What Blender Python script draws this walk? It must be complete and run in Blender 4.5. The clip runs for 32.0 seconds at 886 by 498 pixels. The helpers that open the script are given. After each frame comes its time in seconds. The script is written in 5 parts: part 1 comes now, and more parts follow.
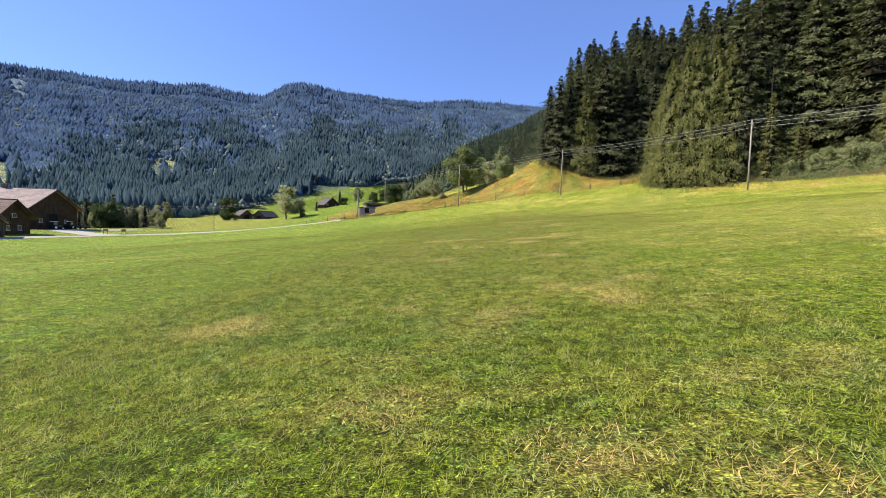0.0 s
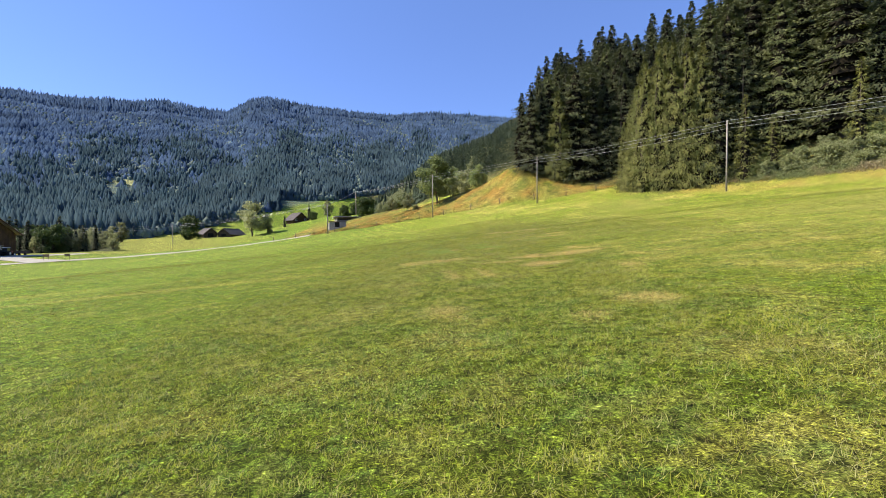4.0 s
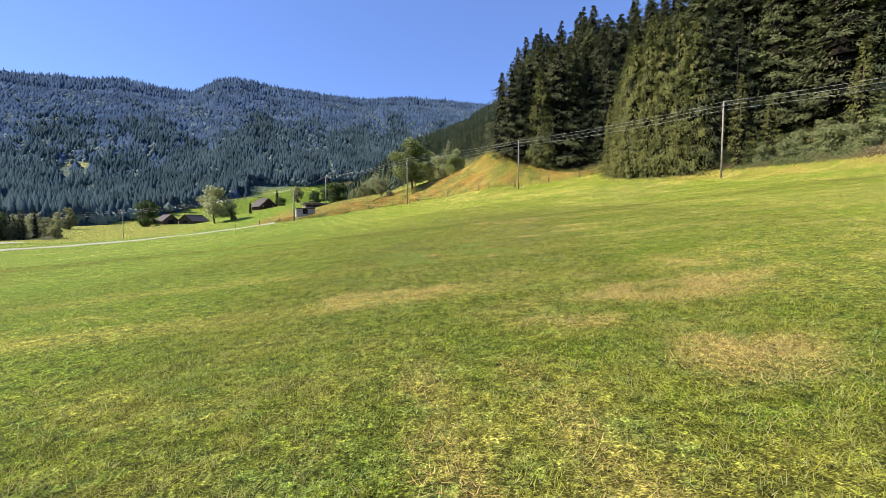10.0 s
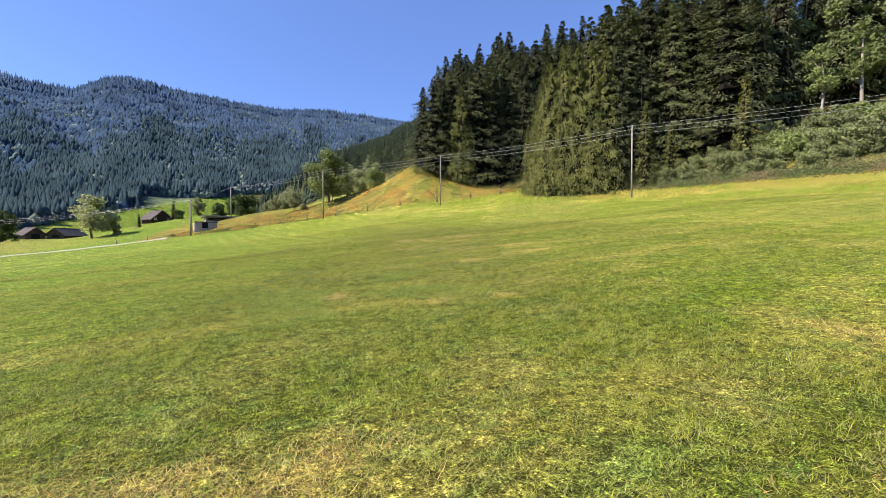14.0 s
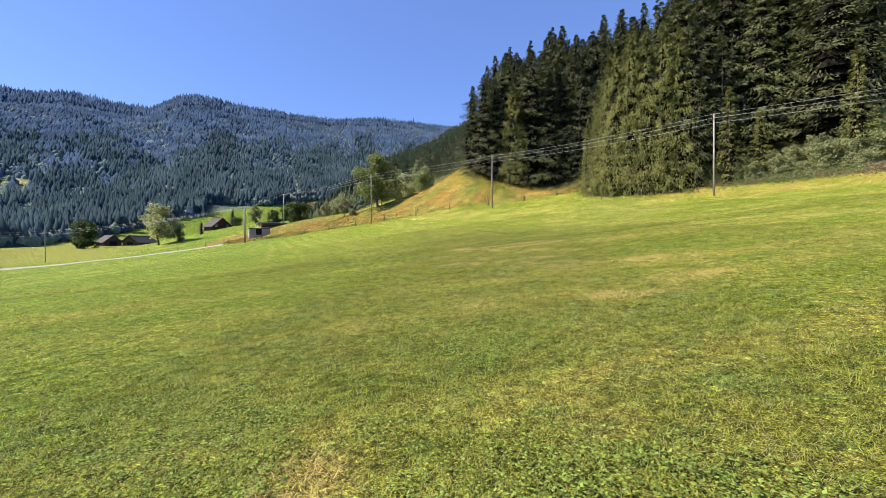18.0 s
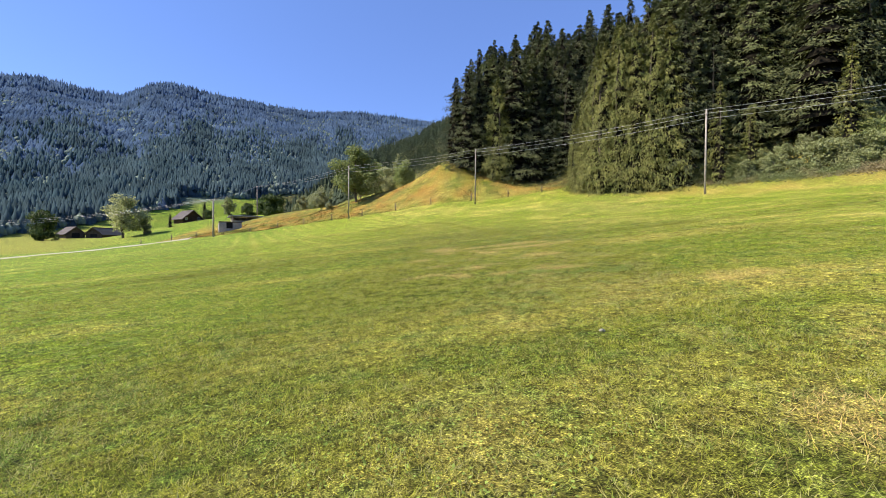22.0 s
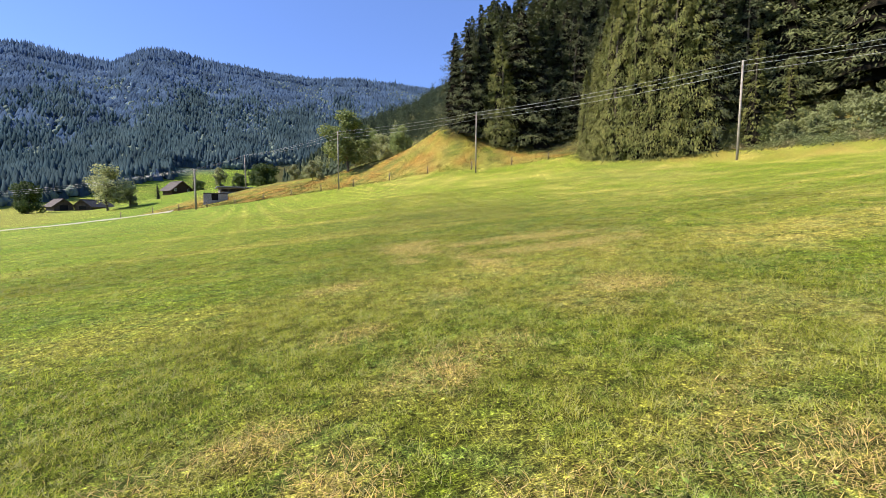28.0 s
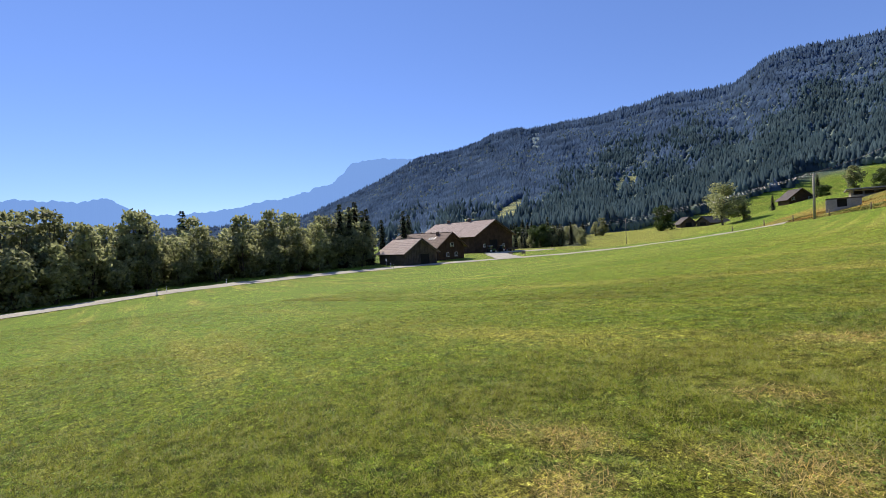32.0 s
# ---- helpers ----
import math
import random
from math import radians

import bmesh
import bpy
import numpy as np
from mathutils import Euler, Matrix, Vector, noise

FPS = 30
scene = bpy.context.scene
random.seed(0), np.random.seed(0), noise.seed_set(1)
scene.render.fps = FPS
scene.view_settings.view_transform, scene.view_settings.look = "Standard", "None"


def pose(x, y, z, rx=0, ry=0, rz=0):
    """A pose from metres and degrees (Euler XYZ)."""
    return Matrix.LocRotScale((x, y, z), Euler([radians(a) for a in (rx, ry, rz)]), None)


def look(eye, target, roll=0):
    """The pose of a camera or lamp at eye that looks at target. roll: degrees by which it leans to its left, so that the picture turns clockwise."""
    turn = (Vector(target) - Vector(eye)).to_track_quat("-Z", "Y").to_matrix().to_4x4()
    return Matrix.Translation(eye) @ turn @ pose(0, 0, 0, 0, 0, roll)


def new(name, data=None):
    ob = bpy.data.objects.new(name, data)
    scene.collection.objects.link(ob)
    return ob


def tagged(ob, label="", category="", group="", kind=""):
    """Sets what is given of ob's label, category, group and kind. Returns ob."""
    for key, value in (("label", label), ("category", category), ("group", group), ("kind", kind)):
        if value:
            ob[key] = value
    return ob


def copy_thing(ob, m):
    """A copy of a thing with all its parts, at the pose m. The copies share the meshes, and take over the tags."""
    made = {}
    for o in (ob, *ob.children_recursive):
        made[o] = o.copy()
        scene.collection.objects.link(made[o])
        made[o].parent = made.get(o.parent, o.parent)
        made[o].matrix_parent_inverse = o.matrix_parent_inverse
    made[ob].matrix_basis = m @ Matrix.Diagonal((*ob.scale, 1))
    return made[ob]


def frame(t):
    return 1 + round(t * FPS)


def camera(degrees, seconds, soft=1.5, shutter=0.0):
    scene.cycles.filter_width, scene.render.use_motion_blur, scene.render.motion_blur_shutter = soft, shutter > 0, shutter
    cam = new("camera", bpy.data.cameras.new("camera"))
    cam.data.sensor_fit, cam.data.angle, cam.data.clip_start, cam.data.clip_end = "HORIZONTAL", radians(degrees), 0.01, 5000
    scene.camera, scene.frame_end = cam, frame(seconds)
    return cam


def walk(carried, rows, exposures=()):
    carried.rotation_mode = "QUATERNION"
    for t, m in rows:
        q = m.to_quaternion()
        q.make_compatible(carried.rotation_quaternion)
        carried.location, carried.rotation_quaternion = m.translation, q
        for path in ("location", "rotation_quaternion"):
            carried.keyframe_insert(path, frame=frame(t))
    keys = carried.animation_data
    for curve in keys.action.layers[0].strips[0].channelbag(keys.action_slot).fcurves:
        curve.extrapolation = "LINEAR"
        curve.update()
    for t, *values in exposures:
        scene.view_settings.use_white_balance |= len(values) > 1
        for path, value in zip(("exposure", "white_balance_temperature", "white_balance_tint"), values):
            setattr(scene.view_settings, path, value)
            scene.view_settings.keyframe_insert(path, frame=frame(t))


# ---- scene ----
cam = camera(92.9, 32.0, 0.7)
PATH = [
    (0, (1.629, 0.337, 1.317), (1.76, 2.329, 1.21), 1.6),
    (0.5, (1.555, 0.906, 1.325), (1.665, 2.9, 1.221), 2.6),
    (1, (1.55, 1.497, 1.342), (1.656, 3.491, 1.236), 0.7),
    (1.5, (1.575, 2.095, 1.358), (1.678, 4.091, 1.317), 1.7),
    (2, (1.569, 2.765, 1.396), (1.69, 4.76, 1.347), 1.6),
    (2.5, (1.542, 3.403, 1.427), (1.677, 5.398, 1.377), 1.8),
    (3, (1.521, 4.072, 1.444), (1.692, 6.064, 1.391), 4.0),
    (3.5, (1.569, 4.745, 1.453), (1.759, 6.735, 1.4), 1.2),
    (5.5, (1.877, 7.532, 1.636), (2.253, 9.496, 1.591), 0.7),
    (6, (1.965, 8.179, 1.691), (2.382, 10.134, 1.642), 2.0),
    (6.5, (1.956, 8.81, 1.708), (2.398, 10.76, 1.699), 1.6),
    (7, (2.148, 9.471, 1.712), (2.604, 11.418, 1.707), 1.1),
    (7.5, (2.234, 10.067, 1.71), (2.694, 12.013, 1.703), 1.5),
    (8, (2.259, 10.702, 1.705), (2.71, 12.65, 1.68), 1.8),
    (8.5, (2.363, 11.316, 1.728), (2.777, 13.273, 1.717), 0.1),
    (9, (2.449, 11.976, 1.767), (2.85, 13.935, 1.745), -0.5),
    (9.5, (2.655, 12.602, 1.786), (3.037, 14.564, 1.755), -0.3),
    (10, (2.719, 13.218, 1.787), (3.085, 15.181, 1.673), -0.2),
    (10.5, (2.821, 13.777, 1.807), (3.157, 15.747, 1.737), -0.6),
    (11, (2.988, 14.379, 1.812), (3.324, 16.349, 1.732), 0.5),
    (11.5, (3.159, 15.178, 1.791), (3.604, 17.126, 1.715), 2.8),
    (12, (3.437, 15.955, 1.761), (4.008, 17.871, 1.708), 1.7),
    (12.5, (3.551, 16.588, 1.738), (4.153, 18.495, 1.7), 2.8),
    (13, (3.757, 17.031, 1.728), (4.448, 18.908, 1.7), 0.1),
    (13.5, (3.75, 17.466, 1.83), (4.471, 19.331, 1.794), -0.0),
    (14, (3.77, 17.906, 1.891), (4.498, 19.768, 1.852), -0.0),
    (14.5, (3.786, 18.478, 1.956), (4.471, 20.357, 1.909), 0.6),
    (16.5, (4.246, 21.465, 2.143), (4.82, 23.38, 2.084), -0.5),
    (17, (4.522, 22.153, 2.121), (5.058, 24.079, 2.075), -2.5),
    (17.5, (4.719, 22.836, 2.102), (5.241, 24.767, 2.077), -1.5),
    (18, (4.882, 23.429, 2.1), (5.394, 25.363, 2.083), -0.3),
    (18.5, (5.06, 23.916, 2.142), (5.574, 25.848, 2.132), 1.2),
    (19, (5.181, 24.451, 2.182), (5.723, 26.376, 2.173), 2.4),
    (19.5, (5.449, 24.993, 2.157), (6.073, 26.893, 2.143), 1.0),
    (20, (5.609, 25.465, 2.144), (6.275, 27.35, 2.13), 2.5),
    (20.5, (5.741, 25.954, 2.168), (6.361, 27.855, 2.136), 2.0),
    (21, (5.976, 26.48, 2.173), (6.583, 28.385, 2.146), 2.4),
    (21.5, (6.111, 27.087, 2.199), (6.711, 28.994, 2.167), 1.3),
    (22, (6.222, 27.625, 2.234), (6.819, 29.534, 2.2), 0.4),
    (22.5, (6.338, 28.121, 2.289), (6.917, 30.035, 2.253), 1.2),
    (23, (6.425, 28.632, 2.36), (6.956, 30.56, 2.323), 1.0),
    (23.5, (6.583, 29.133, 2.405), (7.066, 31.073, 2.353), -1.4),
    (24, (6.71, 29.694, 2.418), (7.192, 31.635, 2.371), 0.4),
    (24.5, (6.96, 30.308, 2.443), (7.385, 32.262, 2.413), 2.7),
    (26.5, (8.378, 32.928, 2.695), (8.856, 34.869, 2.658), 2.8),
    (27, (8.692, 33.507, 2.66), (9.228, 35.43, 2.543), 1.4),
    (27.5, (8.958, 34.007, 2.666), (9.534, 35.916, 2.507), 0.8),
    (28, (9.168, 34.453, 2.707), (9.757, 36.356, 2.533), 0.2),
    (28.5, (9.38, 34.868, 2.772), (9.68, 36.839, 2.606), -2.0),
    (29, (9.539, 35.27, 2.797), (9.449, 37.263, 2.654), -1.2),
    (29.5, (9.682, 35.528, 2.906), (9.288, 37.485, 2.789), -2.2),
    (30, (9.714, 35.497, 2.905), (9.141, 37.413, 2.861), -1.8),
    (30.5, (9.754, 35.457, 2.904), (8.813, 37.222, 2.874), -0.9),
    (31, (10.07, 35.147, 2.895), (8.765, 36.662, 2.884), -2.0),
    (31.5, (10.435, 34.791, 2.883), (8.9, 36.072, 2.846), -3.3),
    (32, (10.732, 34.503, 2.874), (9.089, 35.642, 2.829), -2.9),
]
walk(cam, [(t, look(eye, target, roll)) for t, eye, target, roll in PATH], [(0, 0.85, 6500, 14), (24, 0.87, 6500, 14), (27, 0.93, 6500, 14), (29, 0.83, 6500, 14), (31, 0.42, 6500, 14), (32, 0.38, 6500, 14)])

# ---- light ----
SUN_AZ, SUN_EL = 83.0, 43.0        # degrees left of the y axis, and above the horizon
world = bpy.data.worlds.new("sky")
scene.world = world
world.use_nodes = True
wn = world.node_tree.nodes
sky = wn.new("ShaderNodeTexSky")
sky.sky_type = "NISHITA"
sky.sun_disc = False
sky.sun_elevation = radians(SUN_EL)
sky.sun_rotation = radians(-SUN_AZ)
sky.altitude = 900
sky.air_density = 1.0
sky.dust_density = 0.0
sky.ozone_density = 3.5
wn["Background"].inputs["Strength"].default_value = 0.103
tint = wn.new("ShaderNodeMix")
tint.data_type, tint.blend_type = "RGBA", "MULTIPLY"
tint.inputs["Factor"].default_value = 1.0
tint.inputs["B"].default_value = (0.86, 0.945, 1.24, 1)
world.node_tree.links.new(sky.outputs[0], tint.inputs["A"])
veil = wn.new("ShaderNodeMix")      # thin even summer haze over the whole sky
veil.data_type = "RGBA"
veil.inputs["Factor"].default_value = 0.32
veil.inputs["B"].default_value = (1.2, 2.2, 5.0, 1)
world.node_tree.links.new(tint.outputs["Result"], veil.inputs["A"])
world.node_tree.links.new(veil.outputs["Result"], wn["Background"].inputs["Color"])
sun = new("sun", bpy.data.lights.new("sun", "SUN"))
sun.data.energy = 4.9
sun.data.angle = radians(0.5)
sun.data.color = (1.0, 0.93, 0.8)
SUN_DIR = Vector((-math.sin(radians(SUN_AZ)) * math.cos(radians(SUN_EL)), math.cos(radians(SUN_AZ)) * math.cos(radians(SUN_EL)), math.sin(radians(SUN_EL))))
sun.matrix_world = look(SUN_DIR * 100, (0, 0, 0))


# ---- materials ----
def mat(name, c1, c2, scale=4.0, rough=0.8, bump=0.3, fine=30.0, metal=0.0, attr="", spread=0.0, trans=0.0, spec=0.3, contrast=0.28, octaves=3):
    """Two-colour noise at two scales with relief; attr: a colour layer that takes the place of c1; spread: change from object to object."""
    m = bpy.data.materials.new(name)
    m.use_nodes = True
    n, l = m.node_tree.nodes, m.node_tree.links
    b = n["Principled BSDF"]
    b.inputs["Roughness"].default_value = rough
    b.inputs["Metallic"].default_value = metal
    b.inputs["Specular IOR Level"].default_value = spec
    geo = n.new("ShaderNodeNewGeometry")
    big, small = n.new("ShaderNodeTexNoise"), n.new("ShaderNodeTexNoise")
    for tex, sc, det in ((big, scale, 4), (small, fine, octaves)):
        tex.inputs["Scale"].default_value = sc
        tex.inputs["Detail"].default_value = det
        tex.inputs["Roughness"].default_value = 0.5 if det < 6 else 0.78
        l.new(geo.outputs["Position"], tex.inputs["Vector"])
    mix = n.new("ShaderNodeMix")
    mix.data_type = "RGBA"
    mix.inputs["A"].default_value = (*c1, 1)
    mix.inputs["B"].default_value = (*c2, 1)
    ramp = n.new("ShaderNodeMapRange")
    ramp.inputs["From Min"].default_value, ramp.inputs["From Max"].default_value = 0.35, 0.65
    l.new(big.outputs["Fac"], ramp.inputs["Value"])
    l.new(ramp.outputs["Result"], mix.inputs["Factor"])
    colour = mix.outputs["Result"]
    if attr:
        a = n.new("ShaderNodeVertexColor")
        a.layer_name = attr
        colour = a.outputs["Color"]
    hsv = n.new("ShaderNodeHueSaturation")
    val = n.new("ShaderNodeMapRange")
    val.inputs["From Min"].default_value, val.inputs["From Max"].default_value = 0.3, 0.7
    val.inputs["To Min"].default_value, val.inputs["To Max"].default_value = 1 - contrast, 1 + contrast
    l.new(small.outputs["Fac"], val.inputs["Value"])
    l.new(colour, hsv.inputs["Color"])
    value = val.outputs["Result"]
    if spread:
        info, add = n.new("ShaderNodeObjectInfo"), n.new("ShaderNodeMath")
        rng = n.new("ShaderNodeMapRange")
        rng.inputs["To Min"].default_value, rng.inputs["To Max"].default_value = 1 - spread, 1 + spread
        l.new(info.outputs["Random"], rng.inputs["Value"])
        add.operation = "MULTIPLY"
        l.new(value, add.inputs[0])
        l.new(rng.outputs["Result"], add.inputs[1])
        value = add.outputs[0]
    l.new(value, hsv.inputs["Value"])
    l.new(hsv.outputs["Color"], b.inputs["Base Color"])
    if bump:
        bp = n.new("ShaderNodeBump")
        bp.inputs["Strength"].default_value = bump
        bp.inputs["Distance"].default_value = 0.02
        l.new(small.outputs["Fac"], bp.inputs["Height"])
        l.new(bp.outputs["Normal"], b.inputs["Normal"])
    if trans:
        t, add = n.new("ShaderNodeBsdfTranslucent"), n.new("ShaderNodeMixShader")
        add.inputs[0].default_value = trans
        l.new(hsv.outputs["Color"], t.inputs["Color"])
        l.new(b.outputs[0], add.inputs[1])
        l.new(t.outputs[0], add.inputs[2])
        l.new(add.outputs[0], n["Material Output"].inputs["Surface"])
    return m


def add_streaks(m):
    """Yellowed streaks left by mowing, long one way, over the colour of the meadow."""
    n, l = m.node_tree.nodes, m.node_tree.links
    hsv = next(x for x in n if x.type == "HUE_SAT")
    source = hsv.inputs["Color"].links[0].from_socket
    geo = next(x for x in n if x.type == "NEW_GEOMETRY")
    for turn, sx, sy, lo, hi, amount, colour in ((38, 0.035, 0.42, 0.54, 0.72, 0.55, (0.34, 0.26, 0.07, 1)), (-20, 0.5, 0.9, 0.56, 0.72, 0.35, (0.3, 0.25, 0.06, 1)), (10, 0.9, 1.6, 0.55, 0.75, 0.45, (0.075, 0.13, 0.03, 1)), (25, 3.2, 4.6, 0.5, 0.66, 0.6, (0.06, 0.1, 0.02, 1)), (70, 2.2, 3.1, 0.54, 0.72, 0.3, (0.26, 0.25, 0.06, 1))):
        mp, tex, rng_, mix = n.new("ShaderNodeMapping"), n.new("ShaderNodeTexNoise"), n.new("ShaderNodeMapRange"), n.new("ShaderNodeMix")
        mp.inputs["Rotation"].default_value = (0, 0, radians(turn))
        mp.inputs["Scale"].default_value = (sx, sy, 0.2)
        tex.inputs["Scale"].default_value, tex.inputs["Detail"].default_value = 1.0, 5
        rng_.inputs["From Min"].default_value, rng_.inputs["From Max"].default_value, rng_.inputs["To Max"].default_value = lo, hi, amount
        mix.data_type = "RGBA"
        mix.inputs["B"].default_value = colour
        l.new(geo.outputs["Position"], mp.inputs["Vector"])
        l.new(mp.outputs["Vector"], tex.inputs["Vector"])
        l.new(tex.outputs["Fac"], rng_.inputs["Value"])
        l.new(rng_.outputs["Result"], mix.inputs["Factor"])
        l.new(source, mix.inputs["A"])
        source = mix.outputs["Result"]
    # the matted stems between the blades: crossing light and dark fibres a few millimetres wide; dark layers put the
    # gaps' shade into the colour
    for turn, sx, sy, lo, hi, gain in ((12, 38, 190, 0.5, 0.58, 1.9), (68, 190, 42, 0.52, 0.6, 1.75), (-37, 45, 210, 0.53, 0.6, 1.8), (95, 60, 160, 0.5, 0.6, 0.4), (-60, 55, 150, 0.52, 0.62, 0.45), (30, 14, 20, 0.45, 0.65, 0.65), (50, 40, 27, 0.5, 0.6, 1.75), (-20, 10, 12, 0.5, 0.6, 0.7), (75, 31, 27, 0.53, 0.6, 0.6)):
        mp, tex, rng_, mix = n.new("ShaderNodeMapping"), n.new("ShaderNodeTexNoise"), n.new("ShaderNodeMapRange"), n.new("ShaderNodeMix")
        mp.inputs["Rotation"].default_value = (0, 0, radians(turn))
        mp.inputs["Scale"].default_value = (sx, sy, 1.0)
        tex.inputs["Scale"].default_value, tex.inputs["Detail"].default_value = 1.0, 1
        rng_.inputs["From Min"].default_value, rng_.inputs["From Max"].default_value = lo, hi
        mix.data_type, mix.blend_type = "RGBA", "MULTIPLY"
        mix.inputs["B"].default_value = (gain, gain, gain * 0.95, 1)
        l.new(geo.outputs["Position"], mp.inputs["Vector"])
        l.new(mp.outputs["Vector"], tex.inputs["Vector"])
        l.new(tex.outputs["Fac"], rng_.inputs["Value"])
        l.new(rng_.outputs["Result"], mix.inputs["Factor"])
        l.new(source, mix.inputs["A"])
        source = mix.outputs["Result"]
    l.new(source, hsv.inputs["Color"])


GROUND = mat("meadow", (0.1, 0.15, 0.03), (0.1, 0.15, 0.03), 2.0, 0.95, 1.0, 9.0, attr="tone", spec=0.1, contrast=0.92, octaves=10)
BLADE = mat("grass_blade", (0.1, 0.15, 0.03), (0.1, 0.15, 0.03), 2.0, 0.6, 0, 5.0, attr="tone", trans=0.4, spec=0.1, contrast=0.1)
add_streaks(GROUND)
GRAVEL = mat("gravel", (0.31, 0.285, 0.23), (0.4, 0.37, 0.3), 0.6, 0.95, 0.5, 14.0)
# needle colours carry the light: a sunlit, a shaded and a middle tone
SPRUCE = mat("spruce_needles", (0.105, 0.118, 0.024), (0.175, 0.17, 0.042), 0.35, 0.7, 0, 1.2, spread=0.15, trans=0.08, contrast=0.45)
SPRUCE_SHADED = mat("shaded_spruce_needles", (0.055, 0.066, 0.025), (0.094, 0.103, 0.04), 0.35, 0.7, 0, 1.2, spread=0.3, trans=0.02)
# near-black, for the shade seen between the branches of a crown
INNER_SHADE = mat("inner_crown_shade", (0.012, 0.011, 0.008), (0.022, 0.019, 0.013), 0.8, 0.95, 0, 3.0, spec=0.0)
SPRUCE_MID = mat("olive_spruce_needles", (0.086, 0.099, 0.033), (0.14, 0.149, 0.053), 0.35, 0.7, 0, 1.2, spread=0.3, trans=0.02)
LEAF = mat("broad_leaves", (0.2, 0.25, 0.08), (0.275, 0.315, 0.11), 0.5, 0.6, 0, 1.5, spread=0.25, trans=0.4)
LEAF_GREY = mat("grey_green_leaves", (0.2, 0.222, 0.09), (0.28, 0.3, 0.13), 0.5, 0.6, 0, 1.5, spread=0.2, trans=0.35)
LEAF_PALE = mat("pale_willow_leaves", (0.25, 0.268, 0.12), (0.345, 0.355, 0.18), 0.5, 0.6, 0, 1.5, spread=0.3, trans=0.58)
LEAF_DARK = mat("dark_leaves", (0.055, 0.085, 0.022), (0.08, 0.115, 0.03), 0.5, 0.6, 0, 1.5, spread=0.2, trans=0.35)
BARK = mat("bark", (0.09, 0.07, 0.05), (0.13, 0.105, 0.08), 3, 0.95, 0.6, 14)
SNAG = mat("dead_wood", (0.3, 0.26, 0.22), (0.38, 0.34, 0.29), 2, 0.9, 0.3, 10)
POLE_WOOD = mat("weathered_pole", (0.25, 0.22, 0.18), (0.34, 0.3, 0.26), 2, 0.85, 0.4, 20)
POST_WOOD = mat("fence_wood", (0.13, 0.1, 0.07), (0.2, 0.16, 0.11), 3, 0.9, 0.4, 20, spread=0.3)
STEEL = mat("galvanised_steel", (0.35, 0.36, 0.37), (0.42, 0.43, 0.44), 5, 0.45, 0.1, 30, metal=0.8)
WIRE = mat("aluminium_wire", (0.36, 0.36, 0.36), (0.45, 0.45, 0.45), 1, 0.5, 0, 4, metal=0.5)
PORCELAIN = mat("porcelain", (0.3, 0.2, 0.14), (0.36, 0.25, 0.18), 5, 0.25, 0, 20)
TIMBER = mat("dark_timber", (0.05, 0.028, 0.017), (0.085, 0.048, 0.03), 0.7, 0.85, 0.4, 6)
TIMBER_GREY = mat("grey_timber", (0.065, 0.048, 0.036), (0.11, 0.085, 0.065), 0.7, 0.85, 0.4, 6)
TILE = mat("roof_tile", (0.27, 0.205, 0.175), (0.35, 0.275, 0.235), 0.8, 0.85, 0.4, 7)
TILE_DARK = mat("dark_roof_tile", (0.13, 0.085, 0.065), (0.19, 0.13, 0.1), 0.8, 0.85, 0.4, 7)
ROOF_OLD = mat("old_shingle_roof", (0.075, 0.062, 0.057), (0.12, 0.102, 0.095), 0.8, 0.9, 0.4, 7)
CONCRETE = mat("concrete", (0.27, 0.25, 0.23), (0.35, 0.33, 0.3), 0.5, 0.9, 0.3, 6)
RENDER_WALL = mat("plaster", (0.55, 0.52, 0.47), (0.65, 0.62, 0.57), 0.6, 0.9, 0.2, 8)
METAL_ROOF = mat("sheet_metal_roof", (0.2, 0.21, 0.24), (0.26, 0.27, 0.3), 0.6, 0.6, 0.1, 4, metal=0.1)
WHITE = mat("white_paint", (0.72, 0.72, 0.7), (0.8, 0.8, 0.78), 2, 0.5, 0.05, 20)
DARK = mat("dark_inside", (0.012, 0.011, 0.01), (0.02, 0.018, 0.016), 2, 0.9, 0, 10)
# the next three forests carry the blue haze of distance in their colour
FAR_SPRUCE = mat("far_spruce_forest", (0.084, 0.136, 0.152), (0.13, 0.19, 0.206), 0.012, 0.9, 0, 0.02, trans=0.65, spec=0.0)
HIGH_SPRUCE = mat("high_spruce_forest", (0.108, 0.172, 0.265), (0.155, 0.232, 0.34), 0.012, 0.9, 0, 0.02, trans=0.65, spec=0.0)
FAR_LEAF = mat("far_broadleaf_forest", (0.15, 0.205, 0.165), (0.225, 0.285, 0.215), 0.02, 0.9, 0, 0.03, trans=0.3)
MID_SPRUCE = mat("hill_spruce_forest", (0.045, 0.066, 0.036), (0.065, 0.086, 0.045), 0.03, 0.85, 0, 0.2, trans=0.3)
GLASS = bpy.data.materials.new("window_glass")
GLASS.use_nodes = True
GLASS.node_tree.nodes["Principled BSDF"].inputs["Base Color"].default_value = (0.03, 0.04, 0.05, 1)
GLASS.node_tree.nodes["Principled BSDF"].inputs["Roughness"].default_value = 0.08
GLASS.node_tree.nodes["Principled BSDF"].inputs["Specular IOR Level"].default_value = 0.8


# ---- the lie of the land ----
def bump_at(x, y, cx, cy, sx, sy=None, turn=0.0):
    c, s = math.cos(radians(turn)), math.sin(radians(turn))
    u, v = (x - cx) * c + (y - cy) * s, -(x - cx) * s + (y - cy) * c
    return np.exp(-0.5 * ((u / sx) ** 2 + (v / (sy or sx)) ** 2))


